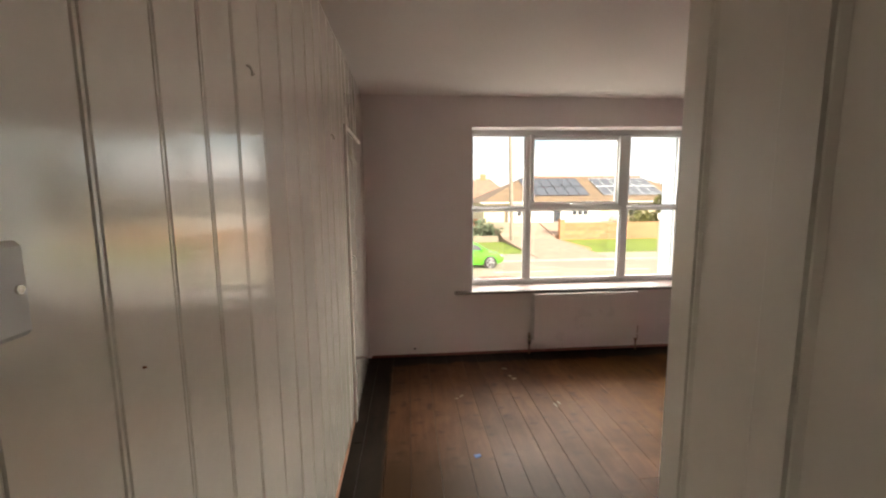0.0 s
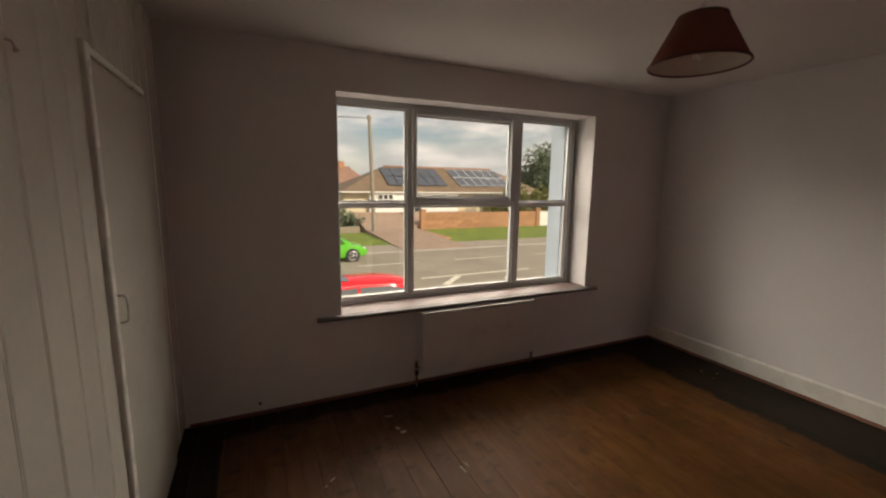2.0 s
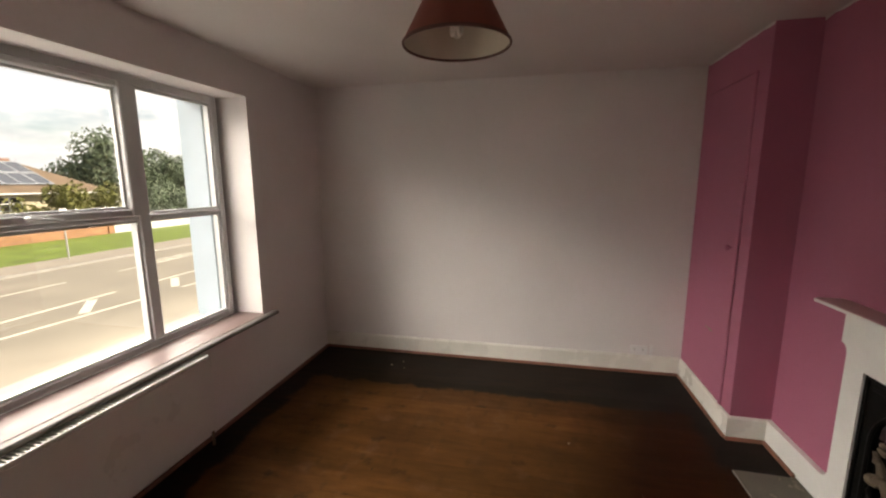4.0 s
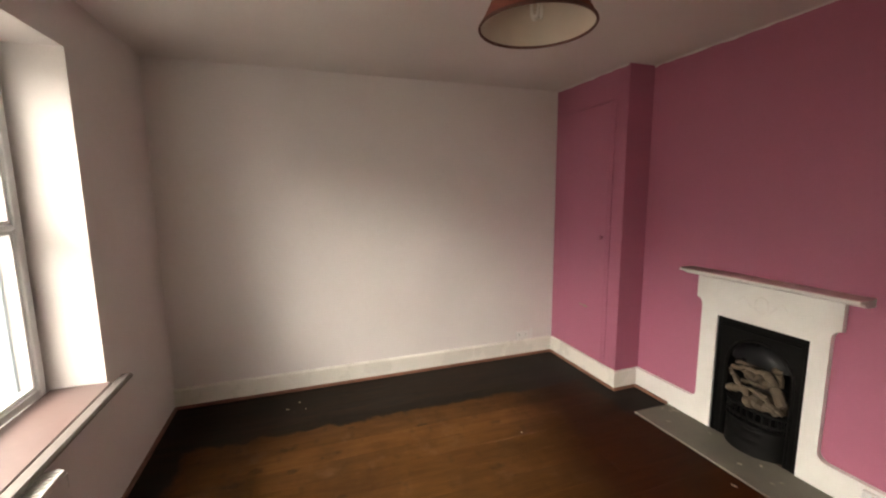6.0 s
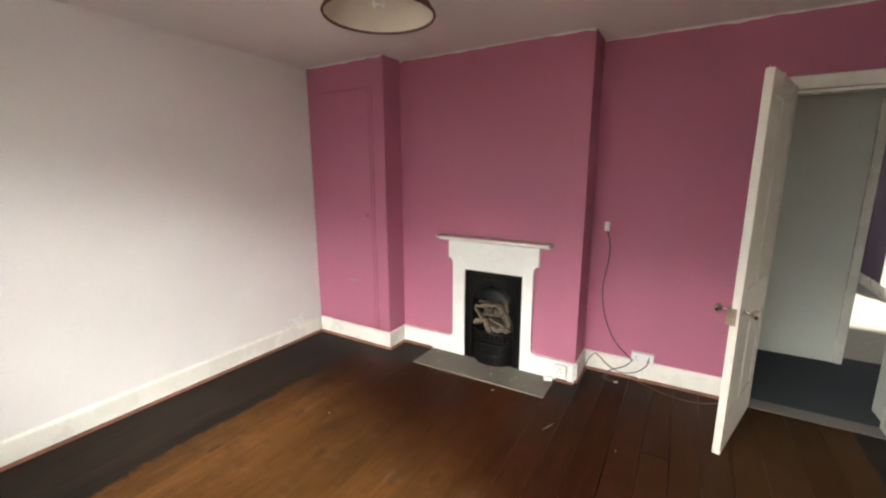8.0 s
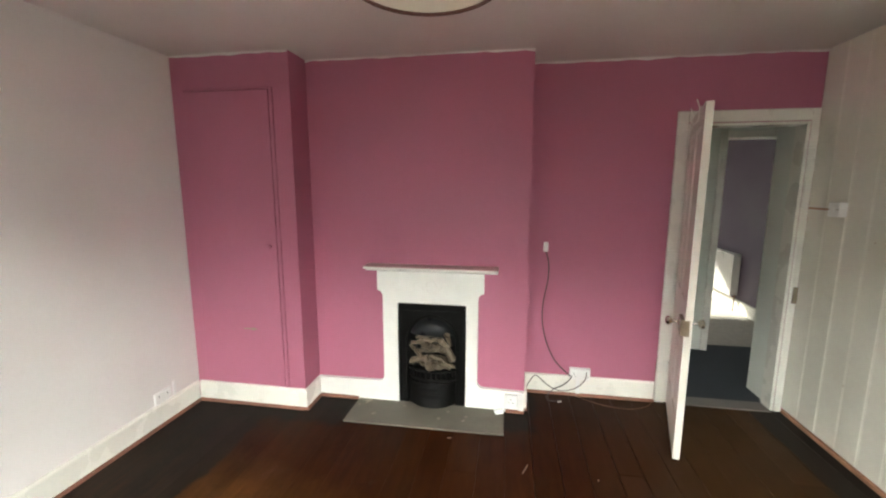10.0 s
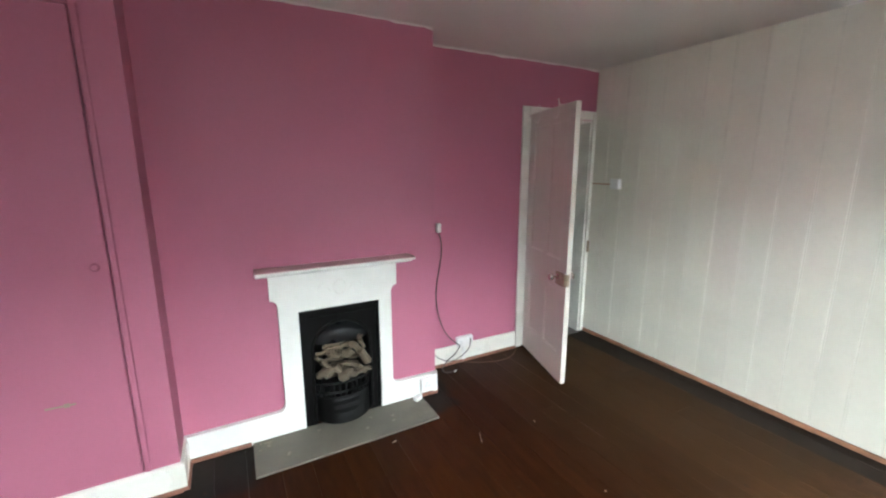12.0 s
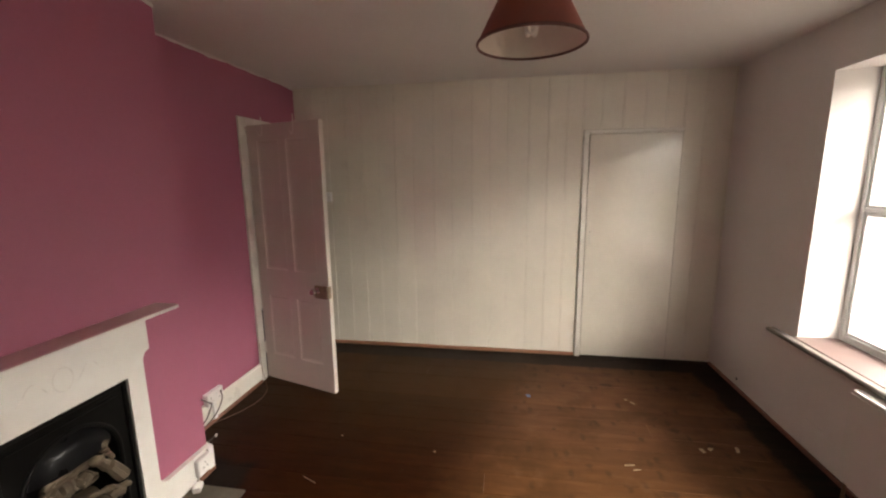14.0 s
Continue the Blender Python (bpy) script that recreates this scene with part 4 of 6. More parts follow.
# own space: x along the leaf from the hinge, y through its thickness
PX = [(0.092, 0.305), (0.374, 0.590)]
PZ = [(0.21, 0.69), (0.90, 1.845)]
half = LT / 2
gx, gz = [0.0, *PX[0], *PX[1], LEAF], [0.0, *PZ[0], *PZ[1], LH]
bm = bmesh.new()
gv = {(i, j, k): bm.verts.new((gx[i], (-half, half)[k], gz[j])) for i in range(6) for j in range(6) for k in range(2)}
holes = {(1, 1), (1, 3), (3, 1), (3, 3)}
for i in range(5):
    for j in range(5):
        if (i, j) in holes:
            for p, q in (((i, j), (i + 1, j)), ((i + 1, j), (i + 1, j + 1)), ((i + 1, j + 1), (i, j + 1)), ((i, j + 1), (i, j))):
                bm.faces.new((gv[(*p, 0)], gv[(*q, 0)], gv[(*q, 1)], gv[(*p, 1)]))
        else:
            for k in range(2):
                bm.faces.new((gv[i, j, k], gv[i + 1, j, k], gv[i + 1, j + 1, k], gv[i, j + 1, k]))
for a in range(5):
    for b in (0, 5):
        bm.faces.new((gv[a, b, 0], gv[a + 1, b, 0], gv[a + 1, b, 1], gv[a, b, 1]))
        bm.faces.new((gv[b, a, 0], gv[b, a + 1, 0], gv[b, a + 1, 1], gv[b, a, 1]))
bmesh.ops.recalc_face_normals(bm, faces=bm.faces)
leaf = part("leaf_frame", bm, M_DOOR, door)
for x0, x1 in PX:
    for z0, z1 in PZ:
        pn = part("door_panel", boxes((x0 + 0.0005, x1 - 0.0005, -0.010, 0.010, z0 + 0.0005, z1 - 0.0005)), M_DOOR, door)
        for s in (-1, 1):
            bm = bmesh.new()
            rims = []
            for inset, depth in ((0.0006, 0.0178), (0.0022, 0.0140), (0.0075, 0.0146), (0.017, 0.0104)):
                rims.append([bm.verts.new(p) for p in ((x0 + inset, s * depth, z0 + inset), (x1 - inset, s * depth, z0 + inset), (x1 - inset, s * depth, z1 - inset), (x0 + inset, s * depth, z1 - inset))])
            for lo, hi in zip(rims, rims[1:]):
                for k in range(4):
                    bm.faces.new((lo[k], lo[(k + 1) % 4], hi[(k + 1) % 4], hi[k]))
            bmesh.ops.recalc_face_normals(bm, faces=bm.faces)
            for f in bm.faces:
                if f.normal.y * s < 0:
                    f.normal_flip()
            part("moulding", bm, M_DOOR, pn)
# the room-side face of the leaf is the one turned to the fireplace
S = -1
lock = part("rim_lock", boxes((LEAF - 0.118, LEAF - 0.002, S * half - 0.020 if S < 0 else half, S * half if S < 0 else half + 0.020, 0.725, 0.820), bevel=0.004), M_BRASS, door, "aged brass rim lock")
part("edge_plate", boxes((LEAF, LEAF + 0.003, -half - 0.018, half - 0.012, 0.728, 0.817)), M_BRASS, lock)
for s in (-1, 1):
    base = s * half + (s * 0.020 if s == S else 0)
    rr = [(0.021, base), (0.021, base + s * 0.004), (0.008, base + s * 0.008), (0.008, base + s * 0.032), (0.020, base + s * 0.040), (0.026, base + s * 0.052), (0.022, base + s * 0.064), (0.008, base + s * 0.070)]
    part("door_knob", lathe(rr, 18, (LEAF - 0.082, 0, 0.785), "y", True), M_CHROME, door, "worn metal door knob", True)
for z in (0.25, 1.68):
    part("hinge", lathe([(0.007, -0.045), (0.007, 0.045)], 10, (-0.006, -half - 0.004, z), "z", True), M_GLOSS, door)
for u in (0.16, 0.46):
    hook = tagged(part("over_door_hook", tube(smooth_line([(0, 0.022, -0.05), (0, 0.022, 0.0), (0, 0.0, 0.004), (0, -0.022, 0.0), (0, -0.023, -0.06), (0, -0.045, -0.085), (0, -0.060, -0.060)], 4), 0.0028, 6), M_GLOSS, None, "", True), "thin white wire hook over the door top", "hook", "over-door hooks")
    hook.matrix_world = door.matrix_world @ pose(u, 0, LH + 0.003)
    up = tagged(part("over_door_hook", tube(smooth_line([(0, -0.022, 0.0), (0.01, -0.028, 0.02), (0.02, -0.04, 0.045)], 4), 0.0028, 6), M_GLOSS, None, "", True), "thin white wire hook end above the door top", "hook", "over-door hooks")
    up.matrix_world = door.matrix_world @ pose(u, 0, LH + 0.001)

# ---------------------------------------------------------------- landing and the room across it
setting("floor_landing", boxes((-0.9, 2.2, -0.80, HALL_Y - 0.003, -0.1, 0.0)), M_CARPET, "dark blue-grey landing carpet", "floor")
setting("threshold", boxes((DX0 + 0.021, DX1 - 0.019, HALL_Y - 0.002, PINK + 0.03, -0.02, 0.006), bevel=0.003), M_GREY_STRIP, "worn dark timber door threshold", "trim")
setting("wall_landing", boxes((0.40, 2.2, -0.80, -0.655, 0, H), (-0.9, -0.38, -0.80, -0.655, 0, H), (-0.38, 0.40, -0.80, -0.655, 1.97, H)), M_HALL, "grey-white landing wall", "wall")
setting("wall_landing_end", boxes((2.0, 2.2, -0.655, HALL_Y, 0, H), (-0.9, -0.75, -0.655, HALL_Y, 0, H), (-0.75, LEFT - 0.2, HALL_Y - 0.1, HALL_Y, 0, H)), M_HALL, "grey-white landing end wall", "wall")
setting("wall_landing_side", boxes((DX1 + 0.001, 2.0, HALL_Y - 0.012, HALL_Y - 0.002, 0, H), (LEFT - 0.2, DX0 - 0.01, 0.09, HALL_Y - 0.012, 0, H)), M_HALL, "grey-white landing wall beside the door", "wall")
setting("ceiling_landing", boxes((-1.6, 2.6, -4.6, HALL_Y, H + 0.002, H + 0.2)), M_CEIL, "off-white landing ceiling", "ceiling")
far_frame = setting("door_frame_far", boxes((0.402, 0.46, -0.654, -0.635, 0, 2.03), (-0.44, -0.378, -0.654, -0.635, 0, 2.03), (-0.376, 0.40, -0.654, -0.635, 1.97, 2.03), bevel=0.004), M_GLOSS, "white painted door frame across the landing", "door frame")
setting("floor_far_room", boxes((-0.6, 2.6, -4.6, -0.803, -0.1, 0.004)), M_CARPET_PALE, "pale beige carpet", "floor")
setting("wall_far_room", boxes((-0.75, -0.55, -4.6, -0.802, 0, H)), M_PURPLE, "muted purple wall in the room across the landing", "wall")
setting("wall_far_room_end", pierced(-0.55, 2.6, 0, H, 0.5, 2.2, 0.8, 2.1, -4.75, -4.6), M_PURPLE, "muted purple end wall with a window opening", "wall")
setting("wall_far_room_side", boxes((2.4, 2.6, -4.6, -0.802, 0, H)), M_HALL, "plain grey-white wall", "wall")
setting("baseboard_far", boxes((-0.55, -0.53, -4.6, -0.805, 0.004, 0.15), bevel=0.004), M_GLOSS, "white skirting board", "skirting")
far_rad = thing("radiator", "white panel radiator on the purple wall", "radiator", (-0.53, -2.55, 0.16))
ribs = [(-0.462 - (0.006 if i % 2 else 0.0), -3.03 + i * 0.03) for i in range(33)]
part("front_panel", local(prism(ribs + [(-0.479, -2.07), (-0.479, -3.03)], 0.19, 0.70, "z"), far_rad), M_RAD, far_rad)
part("back_panel", local(boxes((-0.548, -0.48, -3.03, -2.07, 0.20, 0.69)), far_rad), M_RAD, far_rad)
part("top_grille", local(boxes((-0.548, -0.46, -3.035, -2.065, 0.701, 0.715), bevel=0.004), far_rad), M_RAD, far_rad)
part("pipe", local(lathe([(0.008, 0.005), (0.008, 0.22)], 8, (-0.50, -2.04, 0), "z", True), far_rad), M_PIPE, far_rad)

# ---------------------------------------------------------------- pendant lamp
LX, LY, LZ = 2.484, 2.418, 2.003
lamp = thing("pendant_lamp", "terracotta fabric pendant lampshade hanging on a white cord", "lamp", (LX, LY, H))
part("ceiling_rose", local(lathe([(0.045, H), (0.045, H - 0.008), (0.036, H - 0.022), (0.012, H - 0.028)], 24, (LX, LY, 0), "z", True), lamp), M_PLASTIC, lamp, "white ceiling rose", True)
part("cord", local(lathe([(0.0035, H - 0.028), (0.0035, 2.215)], 8, (LX, LY, 0), "z", True), lamp), M_PLASTIC, lamp, "white flex")
part("lamp_holder", local(lathe([(0.010, 2.225), (0.018, 2.215), (0.018, 2.18), (0.022, 2.175), (0.022, 2.150), (0.015, 2.148)], 16, (LX, LY, 0), "z", True), lamp), M_PLASTIC, lamp, "white lamp holder", True)
RB, RT, ZT = 0.178, 0.088, 2.178
sh = part("shade", local(lathe([(RB, LZ), (RT, ZT)], 56, (LX, LY, 0)), lamp), M_SHADE, lamp, "tapered terracotta fabric shade", True)
part("lining", local(lathe([(RT - 0.003, ZT), (RB - 0.003, LZ)], 56, (LX, LY, 0)), lamp), M_SHADE_IN, sh, "cream shade lining", True)
for r, z in ((RB - 0.0015, LZ), (RT - 0.0015, ZT)):
    bm = bmesh.new()
    rows = [[bm.verts.new((LX + (r + 0.0045 * math.cos(b * math.pi / 3)) * math.cos(a * math.pi / 28), LY + (r + 0.0045 * math.cos(b * math.pi / 3)) * math.sin(a * math.pi / 28), z + 0.0055 * math.sin(b * math.pi / 3))) for b in range(6)] for a in range(56)]
    for a in range(56):
        for b in range(6):
            bm.faces.new((rows[a][b], rows[(a + 1) % 56][b], rows[(a + 1) % 56][(b + 1) % 6], rows[a][(b + 1) % 6]))
    bmesh.ops.recalc_face_normals(bm, faces=bm.faces)
    part("rim_binding", local(bm, lamp), M_RIM, sh, "brown rim binding", True)
bm = bmesh.new()
for k in range(3):
    a = 2 * math.pi * k / 3
    tube([(LX + 0.02 * math.cos(a), LY + 0.02 * math.sin(a), 2.165), (LX + RT * math.cos(a), LY + RT * math.sin(a), ZT - 0.002)], 0.002, 6, bm)
part("spider", local(bm, lamp), M_STEEL, sh, "wire shade carrier")
bulb = part("bulb", local(lathe([(0.014, 2.148), (0.026, 2.140), (0.028, 2.112), (0.020, 2.105)], 16, (LX, LY, 0), "z", True), lamp), M_PLASTIC, lamp, "compact fluorescent bulb", True)
for k in range(3):
    a = 2 * math.pi * k / 3
    cx, cy, dx, dy = LX + 0.013 * math.cos(a), LY + 0.013 * math.sin(a), -math.sin(a) * 0.011, math.cos(a) * 0.011
    part("bulb_loop", local(tube(smooth_line([(cx - dx, cy - dy, 2.106), (cx - dx, cy - dy, 2.045), (cx, cy, 2.030), (cx + dx, cy + dy, 2.045), (cx + dx, cy + dy, 2.106)], 5), 0.0055, 8), lamp), M_BULB, bulb, "", True)

# ---------------------------------------------------------------- sockets, switch and cables
def plate_thing(name, label, category, x0, x1, z0, z1, face, depth, axis="y", sign=1, group=""):
    """A moulded box on a wall; face: the wall's coordinate."""
    c = (x0 + x1) / 2
    at = (c, face, z0) if axis == "y" else (face, c, z0)
    ob = thing(name, label, category, at, group)
    lo, hi = sorted((face, face + sign * depth))
    b = (x0, x1, lo, hi, z0, z1) if axis == "y" else (lo, hi, x0, x1, z0, z1)
    part("case", local(boxes(b, bevel=0.005), ob), M_PLASTIC, ob)
    return ob


def face_bits(ob, name, rows, mat, axis, face, sign, d=0.002):
    lo, hi = sorted((face, face + sign * d))
    for a0, a1, z0, z1 in rows:
        b = (a0, a1, lo, hi, z0, z1) if axis == "y" else (lo, hi, a0, a1, z0, z1)
        part(name, local(boxes(b), ob), mat, ob)


dbl = plate_thing("double_socket", "white double wall socket above the skirting", "socket", 1.672, 1.818, 0.132, 0.219, PINK + 0.001, 0.036)
face_bits(dbl, "rocker", ((1.728, 1.740, 0.190, 0.206), (1.752, 1.764, 0.190, 0.206)), M_PLASTIC, "y", PINK + 0.037, 1, 0.004)
face_bits(dbl, "pin_slot", ((1.700, 1.705, 0.178, 0.190), (1.688, 1.696, 0.160, 0.164), (1.710, 1.718, 0.160, 0.164), (1.785, 1.790, 0.178, 0.190), (1.773, 1.781, 0.160, 0.164), (1.796, 1.804, 0.160, 0.164)), M_SLOT, "y", PINK + 0.0372, 1, 0.0006)
face_bits(dbl, "trunking", ((1.742, 1.768, 0.024, 0.131),), M_PLASTIC, "y", PINK + 0.019, 1, 0.016)

sgl = plate_thing("single_socket", "white single socket on the skirting by the hearth", "socket", 2.200, 2.290, 0.045, 0.140, SF + 0.001, 0.030)
face_bits(sgl, "trunking", ((2.160, 2.196, 0.022, 0.148),), M_PLASTIC, "y", SF + 0.001, 1, 0.012)
face_bits(sgl, "pin_slot", ((2.243, 2.247, 0.105, 0.117), (2.228, 2.237, 0.083, 0.088), (2.254, 2.263, 0.083, 0.088)), M_SLOT, "y", SF + 0.0312, 1, 0.0006)
cp = thing("cable_connector", "small white cable connector lying on the hearth edge", "connector", (2.325, SF + 0.045, 0.012), rot=25)
part("case", boxes((-0.03, 0.03, -0.018, 0.018, 0.0, 0.028), bevel=0.004), M_PLASTIC, cp)
part("lead", tube(smooth_line([(-0.03, 0, 0.014), (-0.06, -0.015, 0.03), (-0.075, -0.035, 0.06), (-0.078, -0.045, 0.075)], 5), 0.004, 6), M_PLASTIC, cp, "short white lead", True)

sw = plate_thing("light_switch", "white surface-mounted light switch box on the boarded wall", "switch", 0.667, 0.752, 1.373, 1.458, LEFT + 0.001, 0.046, "x")
face_bits(sw, "rocker", ((0.703, 0.716, 1.405, 1.427),), M_PLASTIC, "x", LEFT + 0.047, 1, 0.005)
part("screw", local(lathe([(0.0045, 0.0), (0.004, 0.002)], 10, (LEFT + 0.047, 0.679, 1.416), "x", True), sw), M_CHROME, sw)
part("screw", local(lathe([(0.0045, 0.0), (0.004, 0.002)], 10, (LEFT + 0.047, 0.740, 1.416), "x", True), sw), M_CHROME, sw)
part("conduit", local(boxes((LEFT + 0.001, LEFT + 0.012, PINK + 0.02, 0.666, 1.406, 1.416), bevel=0.002), sw), M_BARE, sw, "thin bare timber cable batten")

rs = plate_thing("double_socket", "white double socket painted over on the white wall", "socket", 1.205, 1.335, 0.152, 0.232, RIGHT - 0.001, 0.012, "x", -1)
face_bits(rs, "pin_slot", ((1.235, 1.240, 0.195, 0.207), (1.300, 1.305, 0.195, 0.207)), M_SLOT, "x", RIGHT - 0.0132, -1, 0.0006)
face_bits(rs, "trunking", ((1.165, 1.185, 0.152, 0.245),), M_PLASTIC, "x", RIGHT - 0.001, -1, 0.008)

ext = thing("extension_lead", "dark cable with a white connector hanging on the pink wall", "cable", (2.03, PINK, 1.10))
part("connector", local(boxes((2.018, 2.050, 0.545, 0.570, 1.102, 1.166), bevel=0.004), ext), M_PLASTIC, ext, "white plastic connector")
part("cable", local(tube(smooth_line([(2.032, 0.556, 1.104), (2.010, 0.552, 1.02), (2.010, 0.545, 0.90), (2.036, 0.530, 0.72), (2.034, 0.515, 0.58), (1.998, 0.502, 0.42), (1.93, 0.492, 0.28), (1.83, 0.486, 0.18), (1.81, 0.487, 0.16), (1.86, 0.49, 0.10), (1.94, 0.50, 0.06), (1.985, 0.52, 0.012), (1.97, 0.56, 0.006), (1.915, 0.567, 0.006)], 7), 0.0042, 7), ext), M_CABLE, ext, "dark brown flex", True)
gc = thing("aerial_cable", "thin grey-brown cable looping from the socket to the skirting corner", "cable", (1.90, PINK, 0))
part("cable", local(tube(smooth_line([(1.700, PINK + 0.040, 0.20), (1.715, PINK + 0.055, 0.14), (1.78, PINK + 0.055, 0.075), (1.88, PINK + 0.05, 0.045), (1.97, PINK + 0.04, 0.075), (2.03, PINK + 0.035, 0.125), (2.07, PINK + 0.035, 0.145), (2.11, PINK + 0.035, 0.09), (2.135, PINK + 0.04, 0.03)], 7), 0.0038, 7), gc), M_CABLE_GREY, gc, "", True)
ac = thing("loose_cable", "thin tan cable lying along the skirting towards the door", "cable", (1.45, PINK, 0))
part("cable", local(tube(smooth_line([(1.83, PINK + 0.05, 0.030), (1.74, PINK + 0.06, 0.006), (1.60, PINK + 0.13, 0.004), (1.46, PINK + 0.16, 0.004), (1.34, PINK + 0.13, 0.004), (1.255, PINK + 0.07, 0.016), (1.231, PINK + 0.034, 0.09), (1.229, PINK + 0.026, 0.20), (1.227, PINK + 0.024, 0.33)], 7), 0.0019, 6), ac), M_CABLE_TAN, ac, "", True)
plug = tagged(part("plug_end", boxes((-0.014, 0.014, -0.005, 0.005, 0, 0.008), bevel=0.002), M_PLASTIC), "small white plug end on the floorboards", "plug")
plug.matrix_world = pose(1.896, 0.567, 0.001, 0, 0, 30)
hole = tagged(part("wall_hole", lathe([(0.010, 0.0), (0.010, 0.002)], 12, (0.815, WIN - 0.003, 0.075), "y", True), M_SLOT), "small dark pipe hole low in the plaster", "hole")
tagged(part("blank_plate", boxes((1.52, 1.66, WIN - 0.006, WIN - 0.001, 0.12, 0.20), bevel=0.002), M_WHITE_WALL), "painted-over blank plate low on the window wall", "plate")

# ---------------------------------------------------------------- bits on the floor
def scrap(x, y, w, d, turn, mat, label, seed, z=0.001):
    rnd = random.Random(seed)
    bm = bmesh.new()
    n = 4
    g = [[bm.verts.new((w * (i / n - 0.5) + rnd.gauss(0, w * 0.06), d * (j / n - 0.5) + rnd.gauss(0, d * 0.08), 0.003 + abs(rnd.gauss(0, 0.0015)))) for j in range(n + 1)] for i in range(n + 1)]
    for i in range(n):
        for j in range(n):
            bm.faces.new((g[i][j], g[i + 1][j], g[i + 1][j + 1], g[i][j + 1]))
    ex = bmesh.ops.extrude_face_region(bm, geom=bm.faces[:])
    bmesh.ops.translate(bm, vec=(0, 0, -0.002), verts=[v for v in ex["geom"] if isinstance(v, bmesh.types.BMVert)])
    bmesh.ops.recalc_face_normals(bm, faces=bm.faces)
    ob = tagged(part("paper_scrap", bm, mat), label, "litter", "litter on the floor")
    ob.matrix_world = pose(x, y, z, 0, 0, turn)
    return ob


for k, row in enumerate(((1.62, 3.48, 0.035, 0.02, 20), (1.60, 3.53, 0.02, 0.03, 50), (1.585, 3.68, 0.045, 0.018, -10), (2.165, 1.331, 0.005, 0.075, -22), (1.783, 1.353, 0.014, 0.008, 70), (1.148, 3.233, 0.032, 0.009, 40), (1.108, 3.195, 0.020, 0.008, 15), (1.806, 3.035, 0.010, 0.05, 10), (1.84, 3.06, 0.008, 0.04, 12), (2.75, 0.95, 0.010, 0.012, 0), (1.85, 1.95, 0.012, 0.008, 40), (4.20, 3.30, 0.022, 0.010, 75), (4.28, 3.22, 0.014, 0.012, 20), (4.17, 3.18, 0.010, 0.008, 10), (2.62, 1.12, 0.025, 0.006, 10), (3.4, 1.9, 0.010, 0.006, 10))):
    scrap(*row, M_PAPER, "torn scrap of pale paper on the floorboards", k)
rnd = random.Random(31)
for k in range(14):
    near = k < 8
    scrap(rnd.uniform(3.24, 3.33) if near else rnd.uniform(2.40, 3.20), rnd.uniform(0.775, 0.86) if near else rnd.uniform(0.79, 0.95), rnd.uniform(0.008, 0.024), rnd.uniform(0.006, 0.014), rnd.uniform(0, 180), M_CRUMB, "crumb of broken plaster lying on the hearth slab", 60 + k, 0.0105)
scrap(1.15, 2.515, 0.035, 0.028, 15, M_BLUE, "small blue scrap on the floorboards", 40)

# ---------------------------------------------------------------- outdoors
G0 = -2.35
setting("ground", boxes((-1500, 1500, OUT + 0.03, 2500, G0 - 0.6, G0 - 0.02)), M_FIELD, "grass and garden ground reaching the horizon", "ground")
setting("road", boxes((-300, 300, 9.0, 23.6, G0 - 0.1, G0)), M_ASPHALT, "worn grey-brown asphalt road", "road")
setting("pavement", boxes((-300, 300, 23.75, 26.2, G0 - 0.1, G0 + 0.09)), M_PAVE, "tarmac pavement across the road", "pavement")
setting("front_yard", boxes((-30, 30, 4.56, 8.85, G0 - 0.1, G0 + 0.06)), M_PAVE, "tarmac forecourt below the window", "pavement")
kerb = setting("kerb", boxes((-300, 300, 23.602, 23.748, G0 - 0.1, G0 + 0.10)), M_KERB, "concrete kerb", "kerb")
setting("verge", boxes((-300, 8.6, 26.2, 33.2, G0 - 0.1, G0 + 0.11), (13.0, 300, 26.2, 28.4, G0 - 0.1, G0 + 0.11)), M_GRASS, "mown green grass verge", "grass")
setting("driveway", prism([(23.76, G0 - 0.1), (23.76, G0 + 0.095), (33.2, G0 + 0.36), (38.0, -0.92), (38.0, G0 - 0.1)], 8.6, 13.0, "x"), M_DRIVE, "pinkish gravel driveway rising to the bungalow", "driveway")
setting("forecourt", prism([(33.7, G0 - 0.1), (33.7, -1.78), (37.4, -0.94), (38.39, -0.93), (38.39, G0 - 0.1)], 13.01, 21.0, "x"), M_DRIVE, "pinkish gravel forecourt in front of the bungalow", "driveway")


setting("verge_bank", prism([(28.41, G0 - 0.1), (28.41, G0 + 0.112), (33.3, G0 + 0.20), (33.3, G0 - 0.1)], 13.51, 300, "x"), M_GRASS, "grass bank rising to the brick wall", "grass")


def line_mark(x0, y0, x1, y1, w):
    a, b = Vector((x0, y0)), Vector((x1, y1))
    d = (b - a).normalized()
    s = Vector((-d.y, d.x)) * w / 2
    ob = part("line", prism([tuple(a - s), tuple(b - s), tuple(b + s), tuple(a + s)], G0 + 0.001, G0 + 0.006, "z"), M_LINE, markings)
    return ob


